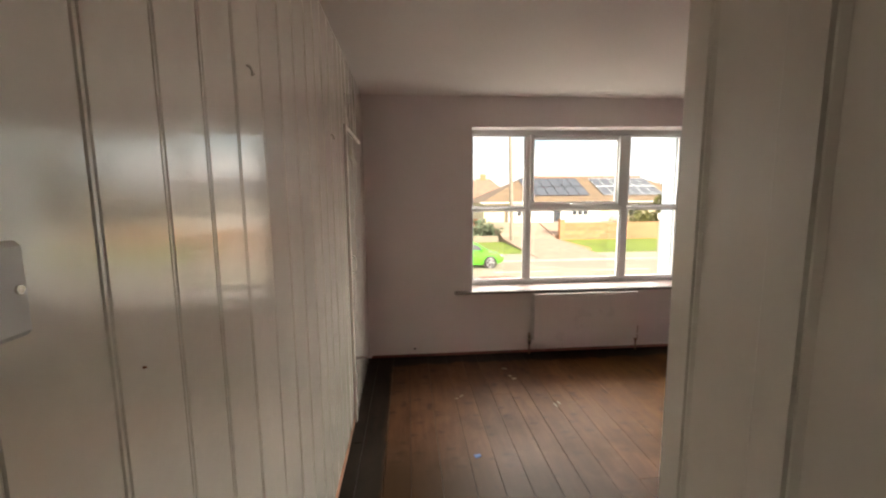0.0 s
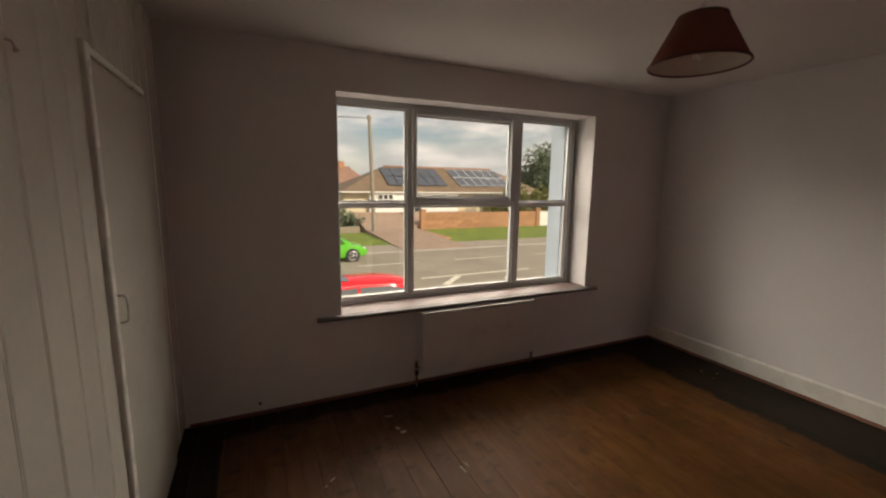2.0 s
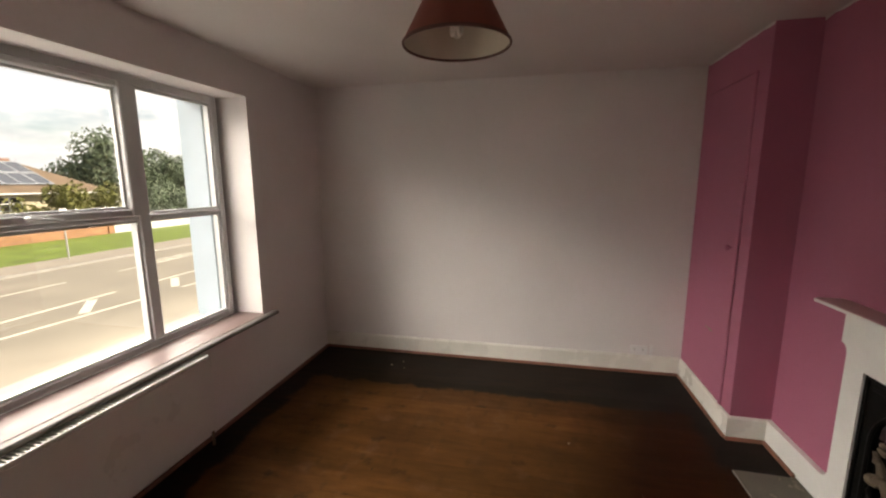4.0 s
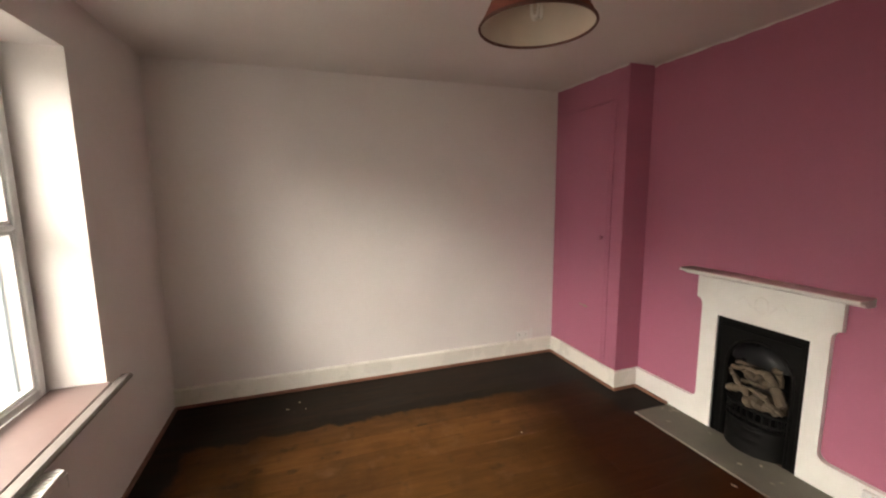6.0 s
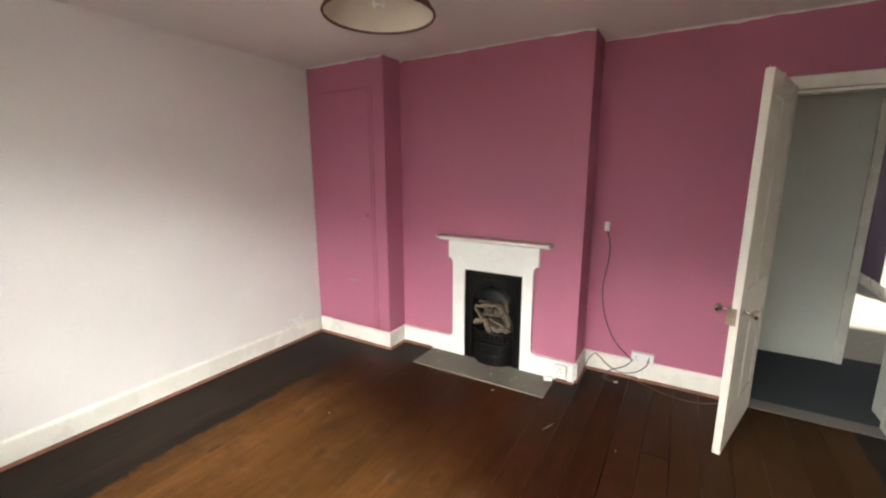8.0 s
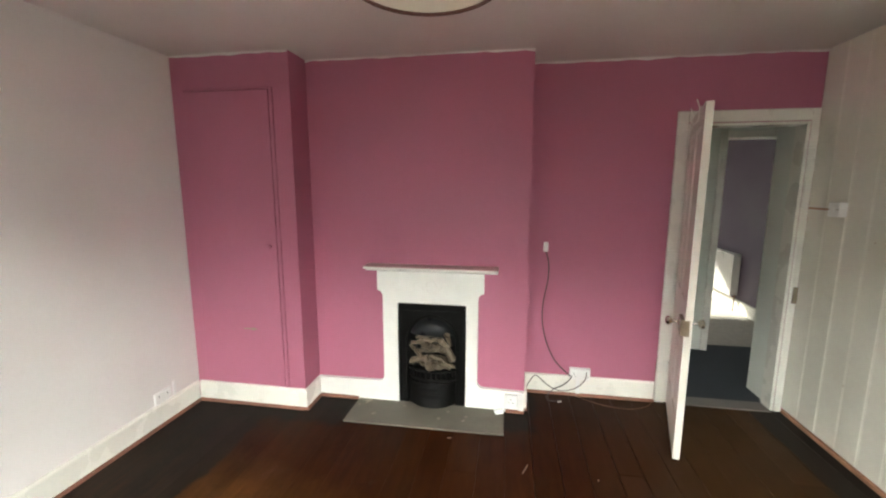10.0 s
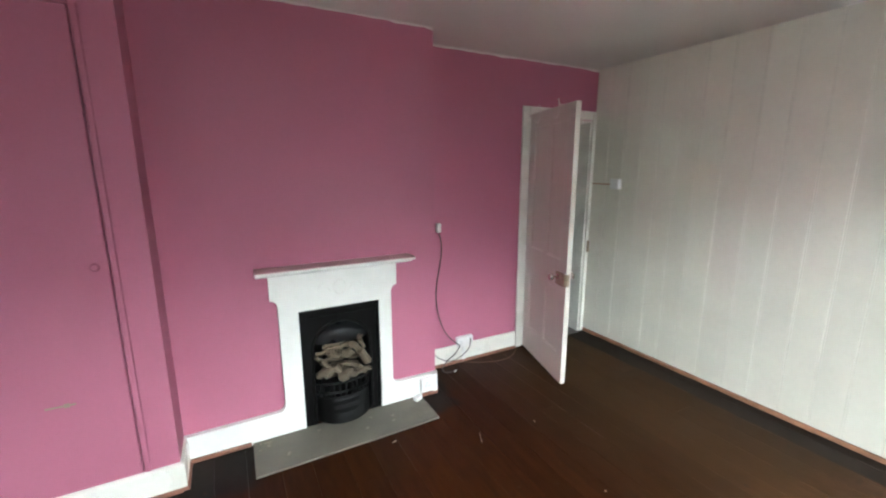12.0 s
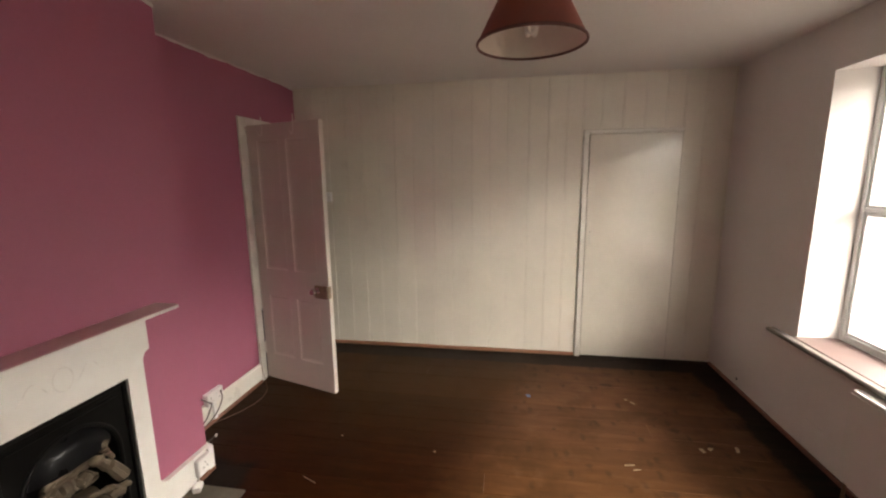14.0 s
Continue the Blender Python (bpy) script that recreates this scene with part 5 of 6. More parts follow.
markings = setting("road_marking", boxes((-60, 6.4, 16.75, 16.87, G0 + 0.001, G0 + 0.006)), M_LINE, "cream painted hatched centre lines on the road", "road marking")
line_mark(7.0, 16.85, 12.6, 17.0, 0.13)
line_mark(8.0, 15.35, 12.2, 15.12, 0.13)
line_mark(13.9, 17.0, 40.0, 17.3, 0.13)
line_mark(13.7, 15.18, 15.4, 15.1, 0.13)
line_mark(16.6, 15.1, 40.0, 15.0, 0.13)
for k in range(-3, 9):
    u = 7.5 + 2.9 * k + (0.4 if k > 1 else 0)
    line_mark(u, 15.5, u + 1.2, 16.75, 0.28)
for k in range(-4, 6):
    line_mark(15.5 + k * 5.2, 20.4, 18.6 + k * 5.2, 20.45, 0.10)

for k in range(6):
    u = 17.1 + k * 0.75
    line_mark(u, 20.45, u + 0.12, 21.35, 0.16)
    line_mark(u + 0.12, 21.3 if k % 2 else 20.5, u + 0.48, 21.3 if k % 2 else 20.5, 0.14)
    line_mark(u + 0.42, 20.45, u + 0.52, 21.35, 0.12)

# brick wall across the road
bw = setting("brick_wall", boxes((13.85, 25.6, 33.42, 33.60, G0, -0.83)), M_MORTAR, "orange-brown brick garden wall with piers", "wall")
course, bl = 0.30, 0.90
brick_me = {}
for r in range(5):
    off = 0.45 if r % 2 else 0.0
    x = 13.86 - off
    while x < 25.6:
        x0, x1 = max(x, 13.86), min(x + bl - 0.015, 25.59)
        if x1 - x0 > 0.1:
            key = round(x1 - x0, 3)
            if key not in brick_me:
                brick_me[key] = mesh_of("brick", boxes((0, x1 - x0, -0.02, 0.0, 0, course - 0.015)), M_BRICK)
            ob = new("brick", brick_me[key])
            ob.parent = bw
            ob.location = (x0, 33.42, G0 + 0.03 + r * course)
        x += bl
part("coping", boxes((13.8, 25.62, 33.37, 33.65, -0.83, -0.76), bevel=0.01), M_BRICK, bw)
for u in (13.65, 25.65):
    part("pier", boxes((u - 0.22, u + 0.22, 33.30, 33.74, G0, -0.55), bevel=0.01), M_BRICK, bw)
    part("pier_cap", boxes((u - 0.26, u + 0.26, 33.26, 33.78, -0.55, -0.45), bevel=0.02), M_BRICK, bw)
tagged(part("low_wall", boxes((13.0, 13.5, 27.5, 33.2, G0, G0 + 0.22), bevel=0.02), M_BRICK, None), "low brick edging beside the driveway", "wall", "", "structure")
tagged(part("low_wall", boxes((-14, 8.2, 33.3, 33.55, G0, G0 + 0.6), bevel=0.02), M_MORTAR, None), "low stone garden wall behind the verge", "wall", "", "structure")
gate = thing("white_fence", "white painted boarded fence beside the brick wall", "fence", (28.5, 33.5, G0))
for k in range(44):
    part("slat", local(boxes((25.95 + k * 0.25, 26.17 + k * 0.25, 33.45, 33.48, G0 + 0.15, -0.75)), gate), M_WHITE_EXT, gate)
part("rail", local(boxes((25.9, 37.0, 33.48, 33.53, G0 + 0.4, G0 + 0.5)), gate), M_WHITE_EXT, gate)
part("rail", local(boxes((25.9, 37.0, 33.48, 33.53, -1.1, -1.0)), gate), M_WHITE_EXT, gate)


def hip_roof(x0, x1, y0, y1, z0, z1, hip_l, hip_r, over=0.4):
    x0, x1, y0, y1 = x0 - over, x1 + over, y0 - over, y1 + over
    ym = (y0 + y1) / 2
    bm = bmesh.new()
    v = [bm.verts.new(p) for p in ((x0, y0, z0), (x1, y0, z0), (x1, y1, z0), (x0, y1, z0), (x0 + hip_l, ym, z1), (x1 - hip_r, ym, z1))]
    for f in ((0, 1, 5, 4), (1, 2, 5), (2, 3, 4, 5), (3, 0, 4), (3, 2, 1, 0)):
        bm.faces.new([v[i] for i in f])
    bmesh.ops.recalc_face_normals(bm, faces=bm.faces)
    return bm


def house_window(ob, x0, x1, z0, z1, y, bars=2):
    w = part("window", boxes((x0, x1, y - 0.05, y - 0.02, z0, z1)), M_DARK_GLASS, ob)
    bm = boxes((x0 - 0.08, x1 + 0.08, y - 0.09, y - 0.051, z0 - 0.08, z0), (x0 - 0.08, x1 + 0.08, y - 0.09, y - 0.051, z1, z1 + 0.08))
    for k in range(bars + 2):
        u = x0 + (x1 - x0) * k / (bars + 1)
        box(bm, u - 0.05, u + 0.05, y - 0.085, y - 0.052, z0, z1)
    box(bm, x0, x1, y - 0.083, y - 0.054, z1 - 0.45, z1 - 0.38)
    part("window_frame", bm, M_WHITE_EXT, w)


def solar(ob, xs, n, rows, y0, z0, z1, ridge_y, edging):
    """Panels lying on the front slope, which rises from (y0, z0) to (ridge_y, z1)."""
    for i in range(n):
        for j in range(rows):
            w, hgt = 1.0, 0.34
            u0 = xs + i * 1.04
            t0, t1 = 0.22 + j * (hgt + 0.01), 0.22 + j * (hgt + 0.01) + hgt
            p = lambda t, d: (y0 + (ridge_y - y0) * t - d * 0.35, z0 + (z1 - z0) * t + d)
            a, b = p(t0, 0.10), p(t1, 0.10)
            bm = prism([p(t0, 0.06), p(t1, 0.06), b, a], u0, u0 + w, "x")
            pn = part("solar_panel", bm, M_SOLAR, ob)
            q0, q1 = p(t0, 0.115), p(t1, 0.115)
            bm = bmesh.new()
            for c0, c1 in ((u0, u0 + 0.035), (u0 + w - 0.035, u0 + w)):
                v = [bm.verts.new(c) for c in ((c0, *q0), (c1, *q0), (c1, *q1), (c0, *q1))]
                bm.faces.new(v)
            for t in (t0, t1 - 0.015):
                e0, e1 = p(t, 0.115), p(t + 0.015, 0.115)
                v = [bm.verts.new(c) for c in ((u0, *e0), (u0 + w, *e0), (u0 + w, *e1), (u0, *e1))]
                bm.faces.new(v)
            part("panel_frame", bm, edging, pn)


bung = thing("bungalow", "cream rendered bungalow with brown hipped roof and solar panels", "house", (17, 42, G0))
BY0, BY1 = 38.4, 48.0
part("wall", local(boxes((7.9, 29.5, BY0, BY1, G0, 0.92)), bung), M_CREAM_EXT, bung)
part("white_wall", local(boxes((10.2, 19.2, BY0 - 0.5, BY0 - 0.01, G0, 0.90)), bung), M_WHITE_EXT, bung, "white rendered bay front")
roof = part("roof", local(hip_roof(7.9, 29.5, BY0 - 0.3, BY1, 0.92, 3.48, 5.5, 4.0), bung), M_TILE, bung, "brown tiled hipped roof")
RY = ((BY0 - 0.7) + (BY1 + 0.4)) / 2
bm = bmesh.new()
for k in range(1, 16):
    t = k / 16
    box(bm, 7.5 + 5.5 * t, 29.9 - 4.0 * t, BY0 - 0.72 + (RY - BY0 + 0.7) * t, BY0 - 0.66 + (RY - BY0 + 0.7) * t, 0.92 + 2.56 * t, 0.92 + 2.56 * t + 0.035)
part("tile_course", local(bm, bung), M_TILE, roof)
part("ridge", local(tube([(12.95, RY, 3.49), (25.95, RY, 3.49)], 0.13, 8), bung), M_TILE_RED, roof)
part("gutter", local(boxes((7.4, 30.0, BY0 - 0.82, BY0 - 0.71, 0.86, 0.96)), bung), M_WHITE_EXT, bung)
house_window(bung, 10.95, 12.40, -0.34, 0.66, BY0 - 0.5)
house_window(bung, 14.45, 15.25, -0.92, 0.66, BY0 - 0.5, 0)
house_window(bung, 16.3, 17.9, -0.30, 0.66, BY0 - 0.5)
house_window(bung, 21.4, 23.4, -0.30, 0.62, BY0)
for ob in bung.children:
    if ob.name.startswith("window"):
        ob.matrix_parent_inverse = bung.matrix_world.inverted()
solar(bung, 12.3, 6, 2, BY0 - 0.7, 0.92, 3.48, RY, M_BLACK_EDGE)
solar(bung, 19.9, 6, 2, BY0 - 0.7, 0.92, 3.48, RY, M_ALU)
for ob in bung.children:
    if ob.name.startswith("solar"):
        ob.matrix_parent_inverse = bung.matrix_world.inverted()


def far_house(x0, x1, y0, y1, z0, z1, mat):
    ob = thing("far_house", "distant house with reddish tiled hipped roof", "house", ((x0 + x1) / 2, (y0 + y1) / 2, G0))
    part("wall", local(boxes((x0, x1, y0, y1, G0, z0)), ob), M_CREAM_EXT, ob)
    r = part("roof", local(hip_roof(x0, x1, y0, y1, z0, z1, (x1 - x0) * 0.42, (x1 - x0) * 0.42), ob), mat, ob)
    part("chimney", local(boxes(((x0 + x1) / 2 - 0.4, (x0 + x1) / 2 + 0.4, (y0 + y1) / 2 - 0.3, (y0 + y1) / 2 + 0.3, z1 - 0.6, z1 + 0.7)), ob), M_BRICK, r)
    for k in range(2):
        u = x0 + (x1 - x0) * (0.22 + 0.4 * k)
        w = part("window", local(boxes((u, u + 1.6, y0 - 0.04, y0 - 0.01, z0 - 1.6, z0 - 0.4)), ob), M_DARK_GLASS, ob)
        part("window_frame", local(boxes((u - 0.1, u, y0 - 0.07, y0 - 0.041, z0 - 1.7, z0 - 0.3), (u + 1.6, u + 1.7, y0 - 0.07, y0 - 0.041, z0 - 1.7, z0 - 0.3), (u + 0.75, u + 0.85, y0 - 0.07, y0 - 0.041, z0 - 1.6, z0 - 0.4)), ob), M_WHITE_EXT, w)
    return ob


far_house(8.6, 16.5, 60, 68, 1.0, 4.3, M_TILE_RED)
far_house(3.0, 8.4, 53, 60, 0.9, 3.9, M_TILE_RED)
far_house(4.6, 10.6, 84, 92, 2.0, 5.9, M_TILE)
far_house(-16, -5, 46, 54, 0.6, 3.9, M_TILE)
far_house(44, 56, 62, 70, 0.6, 4.0, M_TILE)
fn = thing("garden_fence", "orange-stained timber fence by the bungalow", "fence", (6.0, 41.5, G0))
for k in range(18):
    part("slat", local(boxes((3.4 + k * 0.26, 3.64 + k * 0.26, 41.5, 41.53, G0, -0.75)), fn), M_FENCE_ORANGE, fn)
part("rail", local(boxes((3.4, 8.1, 41.53, 41.58, -1.2, -1.1)), fn), M_FENCE_ORANGE, fn)

# telegraph pole, wires and a sign post
pole = thing("telegraph_pole", "weathered wooden telegraph pole leaning slightly", "pole", (9.05, 32.2, G0))
part("shaft", tube([(0, 0, 0), (-0.12, 0, 4.5), (-0.28, 0, 9.05)], [0.17, 0.145, 0.115], 12), M_POLE, pole, "", True)
part("crossarm", boxes((-0.45, -0.11, -0.06, 0.06, 8.72, 8.82), bevel=0.01), M_POLE, pole)
for k in range(4):
    part("insulator", lathe([(0.03, 8.87), (0.05, 8.90), (0.05, 8.98), (0.02, 9.02)], 8, (-0.42 + 0.09 * k, 0, -0.05), "z", True), M_POLE, pole)
far_pole = copy_thing(pole, pose(-30.5, 28.2, G0))
for oy in (-0.05, 0.05):
    wire = thing("overhead_wire", "thin dark overhead wire strung between two poles", "wire", (8.75, 32.2 + oy, G0 + 8.84), "overhead wires")
    part("strand", tube(smooth_line([(0, 0, 0), (-19.5, -2, -0.9 + oy * 4), (-39.0, -4, 0)], 10), 0.018, 5), M_CABLE, wire)
post = thing("street_sign_post", "grey steel post with a small pale sign", "sign post", (16.9, 25.2, G0 + 0.09))
part("shaft", lathe([(0.04, 0), (0.04, 2.5)], 10, (0, 0, 0), "z", True), M_STEEL, post)
part("sign_plate", boxes((-0.16, 0.16, -0.06, -0.042, 2.25, 2.62), bevel=0.008), M_WHITE_EXT, post, "small pale rectangular sign")


# trees and shrubs
def foliage(center, radii, count, size, seed, lumps=9):
    """A crown of many small leaf clumps gathered round uneven lobes."""
    rnd = random.Random(seed)
    c, r = Vector(center), Vector(radii)
    lobes = []
    for _ in range(lumps):
        d = Vector((rnd.gauss(0, 1), rnd.gauss(0, 1), rnd.gauss(0, 1))).normalized()
        lobes.append((c + Vector((d.x * r.x, d.y * r.y, d.z * r.z)) * rnd.uniform(0.25, 0.72), rnd.uniform(0.35, 0.6)))
    vs, fs = [], []
    for _ in range(count):
        lc, k = rnd.choice(lobes)
        d = Vector((rnd.gauss(0, 1), rnd.gauss(0, 1), rnd.gauss(0, 1))).normalized() * rnd.uniform(0.55, 1.05)
        p = lc + Vector((d.x * r.x * k, d.y * r.y * k, d.z * r.z * k))
        a = Vector((rnd.gauss(0, 1), rnd.gauss(0, 1), rnd.gauss(0, 1))).normalized()
        b = a.orthogonal().normalized()
        s = size * rnd.uniform(0.6, 1.4)
        i = len(vs)
        e = a.cross(b)
        vs += [p + b * s, p + e * s * 0.7 + a * s * 0.2, p - b * s * 0.8, p - e * s * 0.7 + a * s * 0.25]
        fs += [(i, i + 1, i + 2, i + 3)]
    me = bpy.data.meshes.new("crown")
    me.from_pydata([tuple(v) for v in vs], [], fs)
    return me


def tree(x, y, h, crown_r, mat, label, seed, count=5200, leaf=0.24, low=0.25):
    rnd = random.Random(seed)
    ob = thing("tree", label, "tree", (x, y, G0))
    part("trunk", tube([(0, 0, 0), (0.1, 0, h * 0.3), (0.0, 0.1, h * 0.75)], [h * 0.035, h * 0.026, h * 0.01], 8), M_BARK, ob, "", True)
    bm = bmesh.new()
    for k in range(7):
        a = rnd.uniform(0, 6.28)
        z = h * rnd.uniform(0.25, 0.6)
        tube([(0.05, 0, z), (crown_r * 0.4 * math.cos(a), crown_r * 0.4 * math.sin(a), z + h * 0.1), (crown_r * 0.75 * math.cos(a), crown_r * 0.75 * math.sin(a), z + h * 0.2)], [h * 0.014, h * 0.009, h * 0.003], 6, bm)
    part("limb", bm, M_BARK, ob)
    me = foliage((0, 0, h * (0.5 + low / 2)), (crown_r, crown_r, h * (0.5 - low / 2)), count, leaf, seed, 14)
    me.materials.append(mat)
    cr = new("crown", me)
    cr.parent = ob
    return ob


def shrub(x, y, w, h, mat, label, seed, count=700, base=0.0):
    ob = thing("shrub", label, "shrub", (x, y, G0 + base))
    part("stem", tube([(0, 0, 0), (0.05, 0, h * 0.6)], [0.06, 0.03], 6), M_BARK, ob)
    me = foliage((0, 0, h * 0.5), (w, w * 0.8, h * 0.55), count, 0.14, seed, 8)
    me.materials.append(mat)
    cr = new("foliage", me)
    cr.parent = ob
    return ob


tree(34.2, 44.0, 9.6, 4.4, M_LEAF, "large dark evergreen tree beyond the brick wall", 3, 13000, 0.17, 0.12)
tree(41.5, 45.0, 8.2, 4.6, M_LEAF, "large dark evergreen tree beyond the brick wall", 4, 13000, 0.17, 0.10)
tree(48.5, 46.0, 7.2, 4.8, M_LEAF, "broad evergreen tree at the end of the white fence", 24, 12000, 0.17, 0.08)
tree(30.0, 52.0, 6.6, 2.2, M_BARK, "bare-looking brown tree behind the bungalow", 5, 260, 0.10, 0.4)
shrub(25.0, 36.0, 2.0, 4.0, M_LEAF_OLIVE, "olive green shrub behind the brick wall", 6, 2200)
shrub(28.2, 36.2, 2.4, 4.4, M_LEAF_OLIVE, "olive green shrub behind the brick wall", 7, 2400)
shrub(31.6, 37.0, 2.6, 4.6, M_LEAF, "dark green shrub behind the white fence", 8, 2400)
shrub(36.4, 38.0, 2.8, 4.4, M_LEAF, "dark green shrub behind the white fence", 18, 2400)
shrub(22.6, 36.4, 1.7, 3.3, M_LEAF_OLIVE, "dark green shrub behind the brick wall", 9)
shrub(7.3, 35.0, 1.5, 1.9, M_LEAF, "green garden shrub by the drive", 10)
shrub(5.4, 34.8, 1.6, 1.7, M_LEAF_RED, "russet and green garden shrub", 11)
shrub(3.4, 35.0, 1.8, 1.9, M_LEAF, "green garden shrub behind the low wall", 12)
shrub(1.0, 35.2, 1.8, 2.2, M_LEAF_OLIVE, "olive garden shrub behind the low wall", 13)
shrub(-2.0, 35.2, 2.0, 2.0, M_LEAF, "green garden shrub behind the low wall", 14)
shrub(-6.0, 36.2, 2.4, 2.6, M_LEAF_OLIVE, "olive garden shrub behind the low wall", 15)


# cars
def car(at, turn, paint, label):
    """Hatchback; own x runs from tail to nose, 4.2 m long."""
    ob = thing("car", label, "car", at, "parked cars", turn)
    st = [(-2.08, 0.55, 0.80, 0.74, 0.55), (-1.98, 0.36, 0.98, 0.84, 0.60), (-1.70, 0.22, 1.02, 0.88, 0.62), (-1.0, 0.19, 0.98, 0.89, 0.64), (0.0, 0.19, 0.95, 0.89, 0.64), (0.9, 0.20, 0.93, 0.88, 0.62), (1.45, 0.21, 0.86, 0.86, 0.58), (1.85, 0.25, 0.74, 0.80, 0.50), (2.08, 0.36, 0.60, 0.64, 0.42)]
    bm = bmesh.new()
    rows = []
    for x, zb, zt, w, wt in st:
        mid = zb + (zt - zb) * 0.62
        rows.append([bm.verts.new(p) for p in ((x, -w * 0.92, zb), (x, -w, zb + 0.1), (x, -w, mid), (x, -w * 0.93, zt - 0.03), (x, -wt, zt), (x, 0, zt + 0.025), (x, wt, zt), (x, w * 0.93, zt - 0.03), (x, w, mid), (x, w, zb + 0.1), (x, w * 0.92, zb))])
    for a, b in zip(rows, rows[1:]):
        for i in range(10):
            bm.faces.new((a[i], a[i + 1], b[i + 1], b[i]))
        bm.faces.new((a[10], a[0], b[0], b[10]))
    bm.faces.new(rows[0])
    bm.faces.new(rows[-1])
    bmesh.ops.recalc_face_normals(bm, faces=bm.faces)
    body = part("body", bm, paint, ob, "", True)
    cab = [(-1.92, 1.00, 0.60, 0.02), (-1.62, 1.36, 0.57, 0.30), (-1.1, 1.45, 0.57, 0.40), (-0.3, 1.47, 0.58, 0.44), (0.30, 1.43, 0.58, 0.42), (0.62, 1.32, 0.60, 0.34), (1.22, 0.95, 0.66, 0.02)]
    bm = bmesh.new()
    rows = []
    for x, z, w, d in cab:
        rows.append([bm.verts.new(p) for p in ((x, -0.80, z - d - 0.08), (x, -w - 0.05, z - 0.06), (x, -w + 0.06, z), (x, 0, z + 0.02), (x, w - 0.06, z), (x, w + 0.05, z - 0.06), (x, 0.80, z - d - 0.08))])
    for a, b in zip(rows, rows[1:]):
        for i in range(6):
            bm.faces.new((a[i], a[i + 1], b[i + 1], b[i]))
    bmesh.ops.recalc_face_normals(bm, faces=bm.faces)
    roof_part = part("cabin", bm, paint, ob, "", True)

    def panel(name, pts, mat, parent, push):
        bm = bmesh.new()
        vs = [bm.verts.new(Vector(p) + Vector(push)) for p in pts]
        bm.faces.new(vs)
        ex = bmesh.ops.extrude_face_region(bm, geom=bm.faces[:])
        bmesh.ops.translate(bm, vec=Vector(push) * -0.8, verts=[v for v in ex["geom"] if isinstance(v, bmesh.types.BMVert)])
        bmesh.ops.recalc_face_normals(bm, faces=bm.faces)
        return part(name, bm, mat, parent)

    panel("windscreen", [(0.68, -0.56, 1.29), (1.17, -0.62, 0.985), (1.17, 0, 1.005), (1.17, 0.62, 0.985), (0.68, 0.56, 1.29), (0.68, 0, 1.305)], M_CAR_GLASS, roof_part, (0.012, 0, 0.015))
    panel("rear_window", [(-1.66, -0.50, 1.31), (-1.66, 0.50, 1.31), (-1.87, 0.54, 1.07), (-1.87, -0.54, 1.07)], M_CAR_GLASS, roof_part, (-0.02, 0, 0.012))
    for s in (-1, 1):
        panel("side_window", [(0.98, s * 0.775, 0.98), (0.56, s * 0.655, 1.27), (0.20, s * 0.645, 1.34), (-0.22, s * 0.645, 1.36), (-0.22, s * 0.775, 0.99)], M_CAR_GLASS, roof_part, (0, s * 0.02, 0.004))
        panel("side_window", [(-0.30, s * 0.775, 0.99), (-0.30, s * 0.645, 1.36), (-1.05, s * 0.64, 1.34), (-1.48, s * 0.65, 1.24), (-1.60, s * 0.765, 1.02)], M_CAR_GLASS, roof_part, (0, s * 0.02, 0.004))
        part("wing_mirror", boxes((0.78, 0.92, s * 0.88 - 0.08, s * 0.88 + 0.08, 0.96, 1.08), bevel=0.03), paint, ob)
        part("headlight", boxes((1.72, 1.98, s * 0.60 - 0.12, s * 0.60 + 0.12, 0.60, 0.72), bevel=0.03), M_LAMP_CLEAR, ob)
        part("tail_light", boxes((-2.03, -1.86, s * 0.70 - 0.10, s * 0.70 + 0.10, 0.80, 1.0), bevel=0.03), M_LAMP_RED, ob)
        for x in (-1.25, 1.28):
            w = part("wheel", lathe([(0.20, s * 0.90), (0.29, s * 0.905), (0.315, s * 0.88), (0.315, s * 0.72), (0.20, s * 0.70)], 24, (x, 0, 0.315), "y", True), M_TYRE, ob, "", True)
            part("arch", lathe([(0.325, s * 0.896), (0.37, s * 0.897)], 24, (x, 0, 0.315), "y"), M_CAR_BLACK, ob)
            bm = bmesh.new()
            lathe([(0.205, s * 0.907), (0.22, s * 0.912), (0.235, s * 0.907)], 24, (x, 0, 0.315), "y", False, bm)
            lathe([(0.05, s * 0.905), (0.05, s * 0.915)], 12, (x, 0, 0.315), "y", True, bm)
            for k in range(5):
                a = 2 * math.pi * k / 5
                tube([(x + 0.03 * math.cos(a), s * 0.908, 0.315 + 0.03 * math.sin(a)), (x + 0.21 * math.cos(a), s * 0.908, 0.315 + 0.21 * math.sin(a))], 0.022, 5, bm)
            part("rim", bm, M_RIMS, w)
    part("sunroof", boxes((-0.10, 0.28, -0.30, 0.30, 1.470, 1.484), bevel=0.004), M_CAR_GLASS, roof_part, "glass sunroof catching the sky") if paint is M_CAR_RED else None
    part("grille", boxes((1.98, 2.09, -0.42, 0.42, 0.40, 0.52), bevel=0.02), M_CAR_BLACK, ob)
    part("number_plate", boxes((2.07, 2.10, -0.26, 0.26, 0.34, 0.44)), M_WHITE_EXT, ob)
    return ob


car((2.76, 11.6, G0), 180, M_CAR_RED, "bright red hatchback parked below the window")
car((3.85, 22.5, G0), 0, M_CAR_GREEN, "lime green hatchback parked across the road")

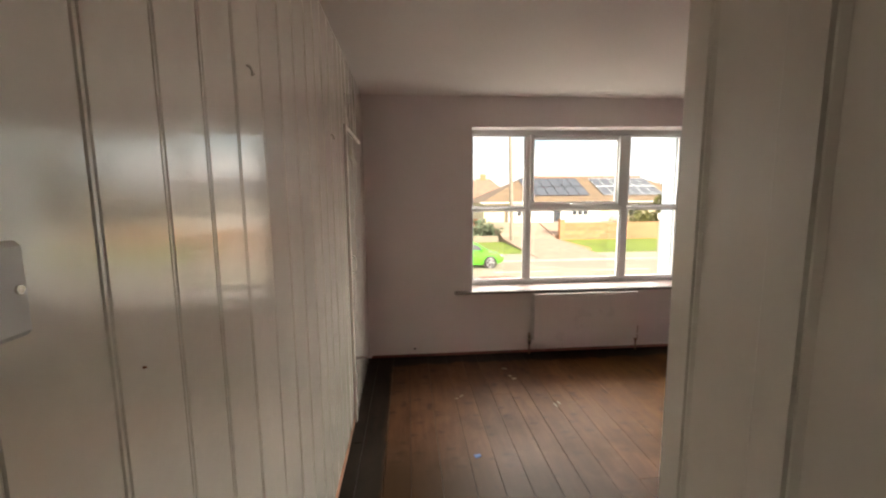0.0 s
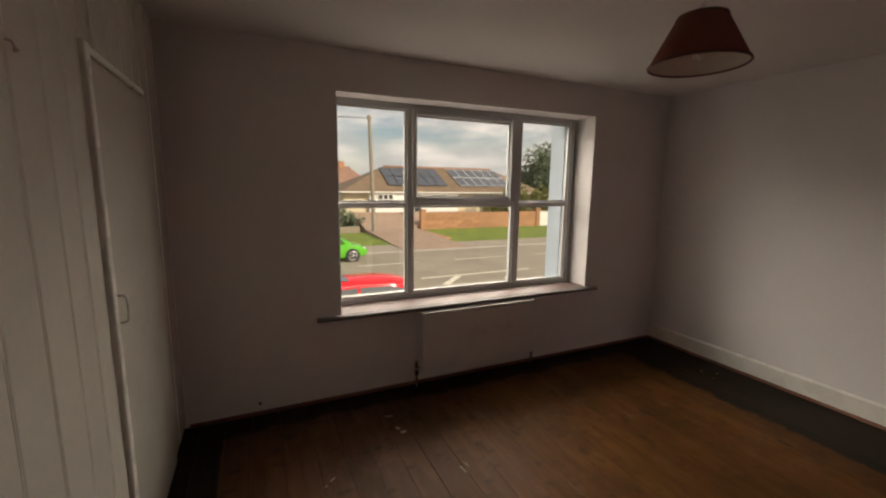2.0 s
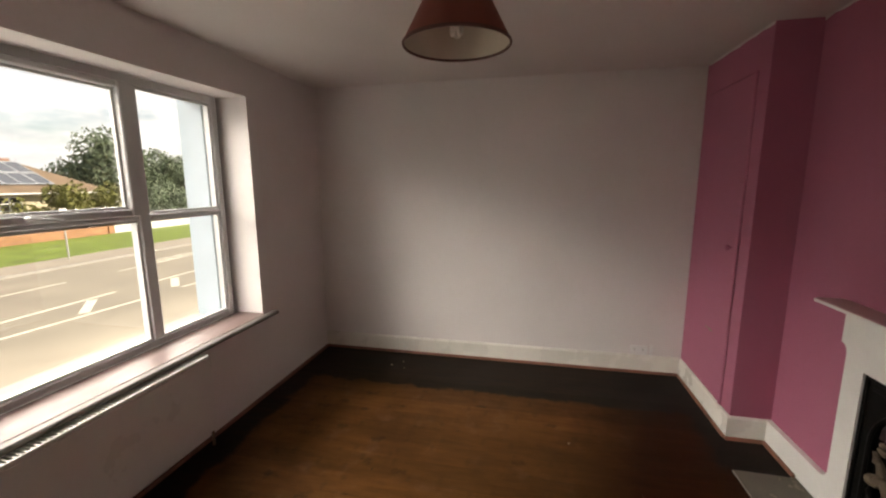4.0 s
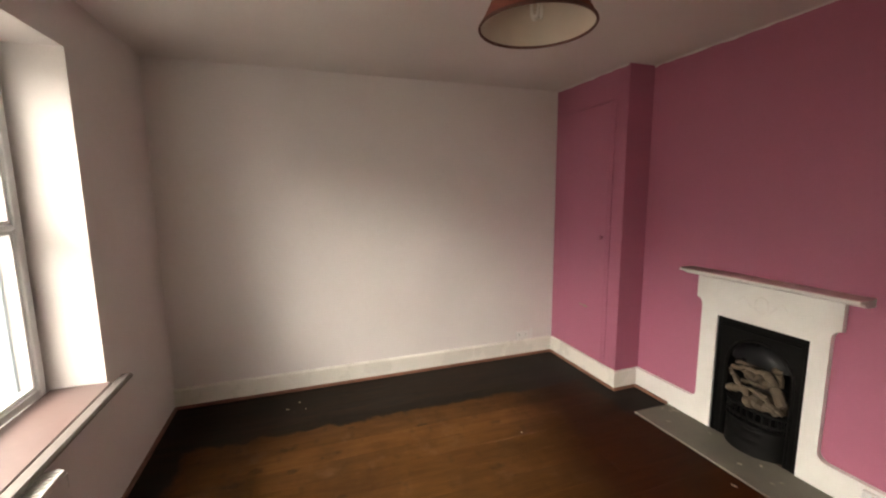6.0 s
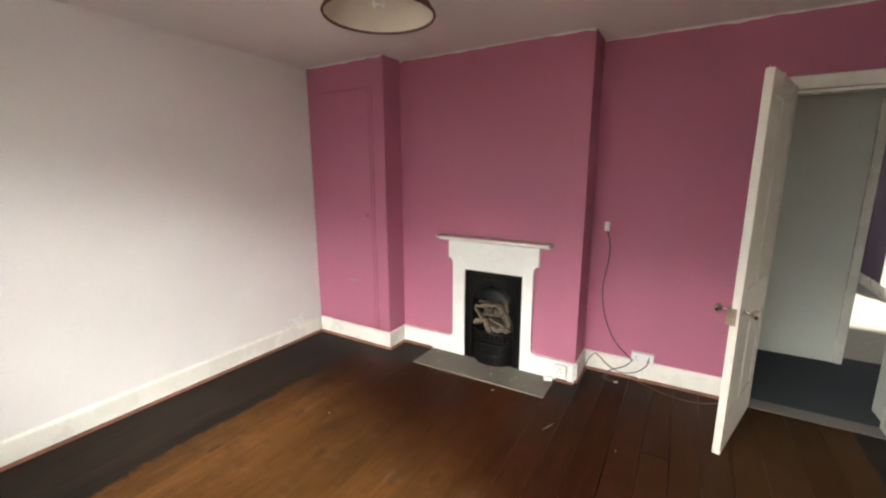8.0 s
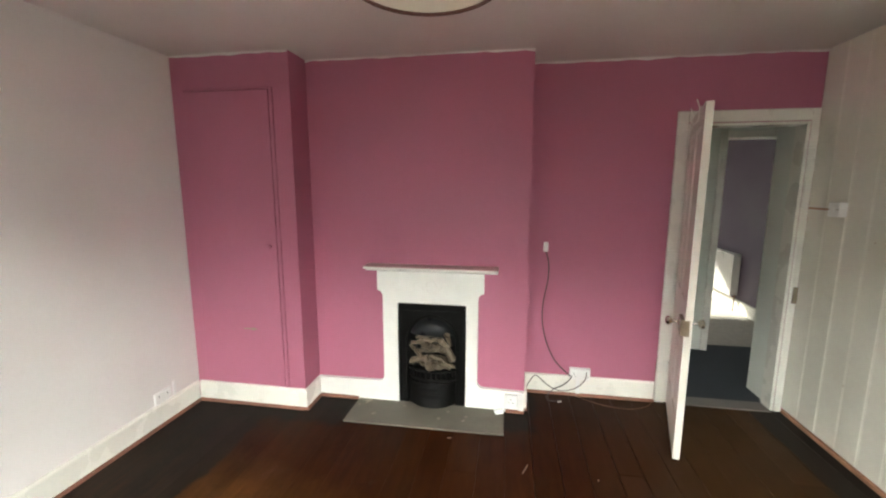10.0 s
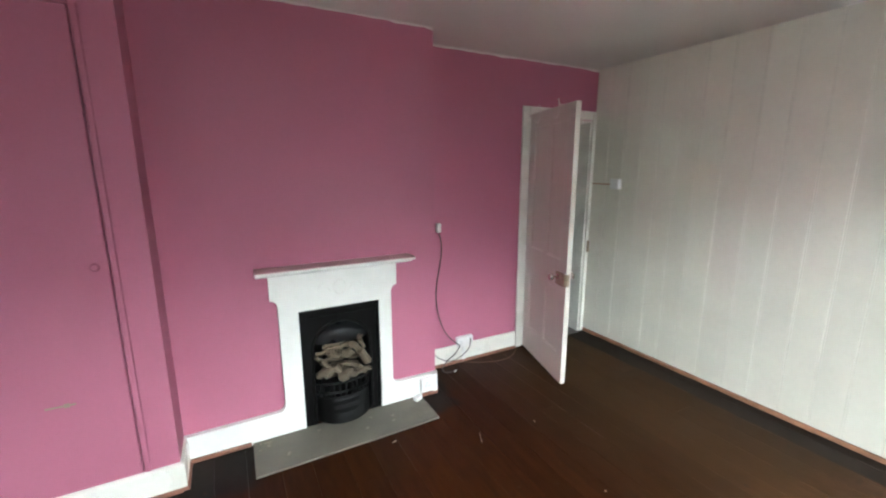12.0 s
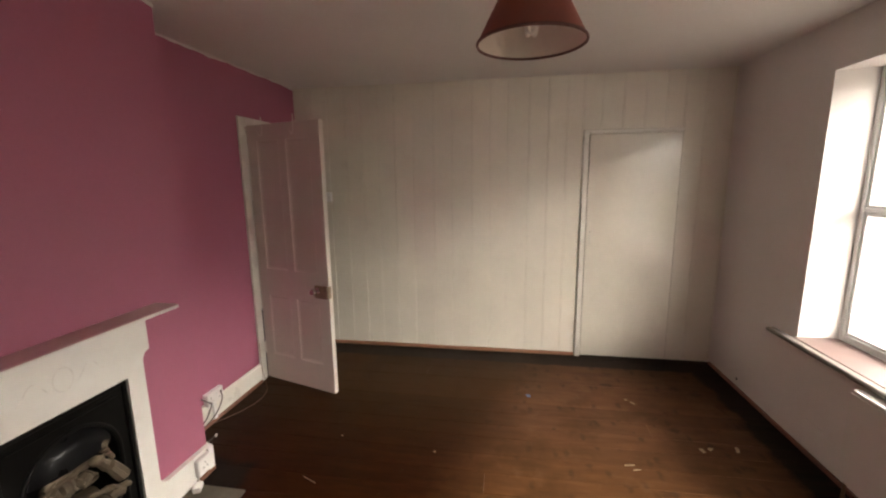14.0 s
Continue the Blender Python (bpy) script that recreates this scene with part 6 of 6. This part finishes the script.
# ---------------------------------------------------------------- floorboards
edges = [LEFT - 0.02, 0.475, 0.617, 0.765, 0.93, 1.10, 1.245, 1.385, 1.53, 1.665, 1.82, 1.97, 2.12, 2.275, 2.43, 2.60, 2.75, 2.90, 3.07, 3.22, 3.38, 3.53, 3.69, 3.84, 4.0, 4.15, 4.31, RIGHT + 0.02]
rnd = random.Random(21)
for x0, x1 in zip(edges, edges[1:]):
    cuts = [PINK - 0.06, rnd.uniform(1.2, 3.4), WIN + 0.01] if rnd.random() < 0.25 else [PINK - 0.06, WIN + 0.01]
    for y0, y1 in zip(cuts, cuts[1:]):
        g = rnd.uniform(0.0016, 0.0034) if x1 < 2.3 else rnd.uniform(0.0003, 0.0008)
        dz = rnd.uniform(-0.0012, 0.0) if x1 < 2.3 else rnd.uniform(-0.0004, 0.0)
        part("plank", boxes((x0 + g / 2, x1 - g / 2, y0 + 0.0008, y1 - 0.0008, -0.026, dz), bevel=0.0007 if x1 < 1.9 else 0.0), M_FLOOR, floor)
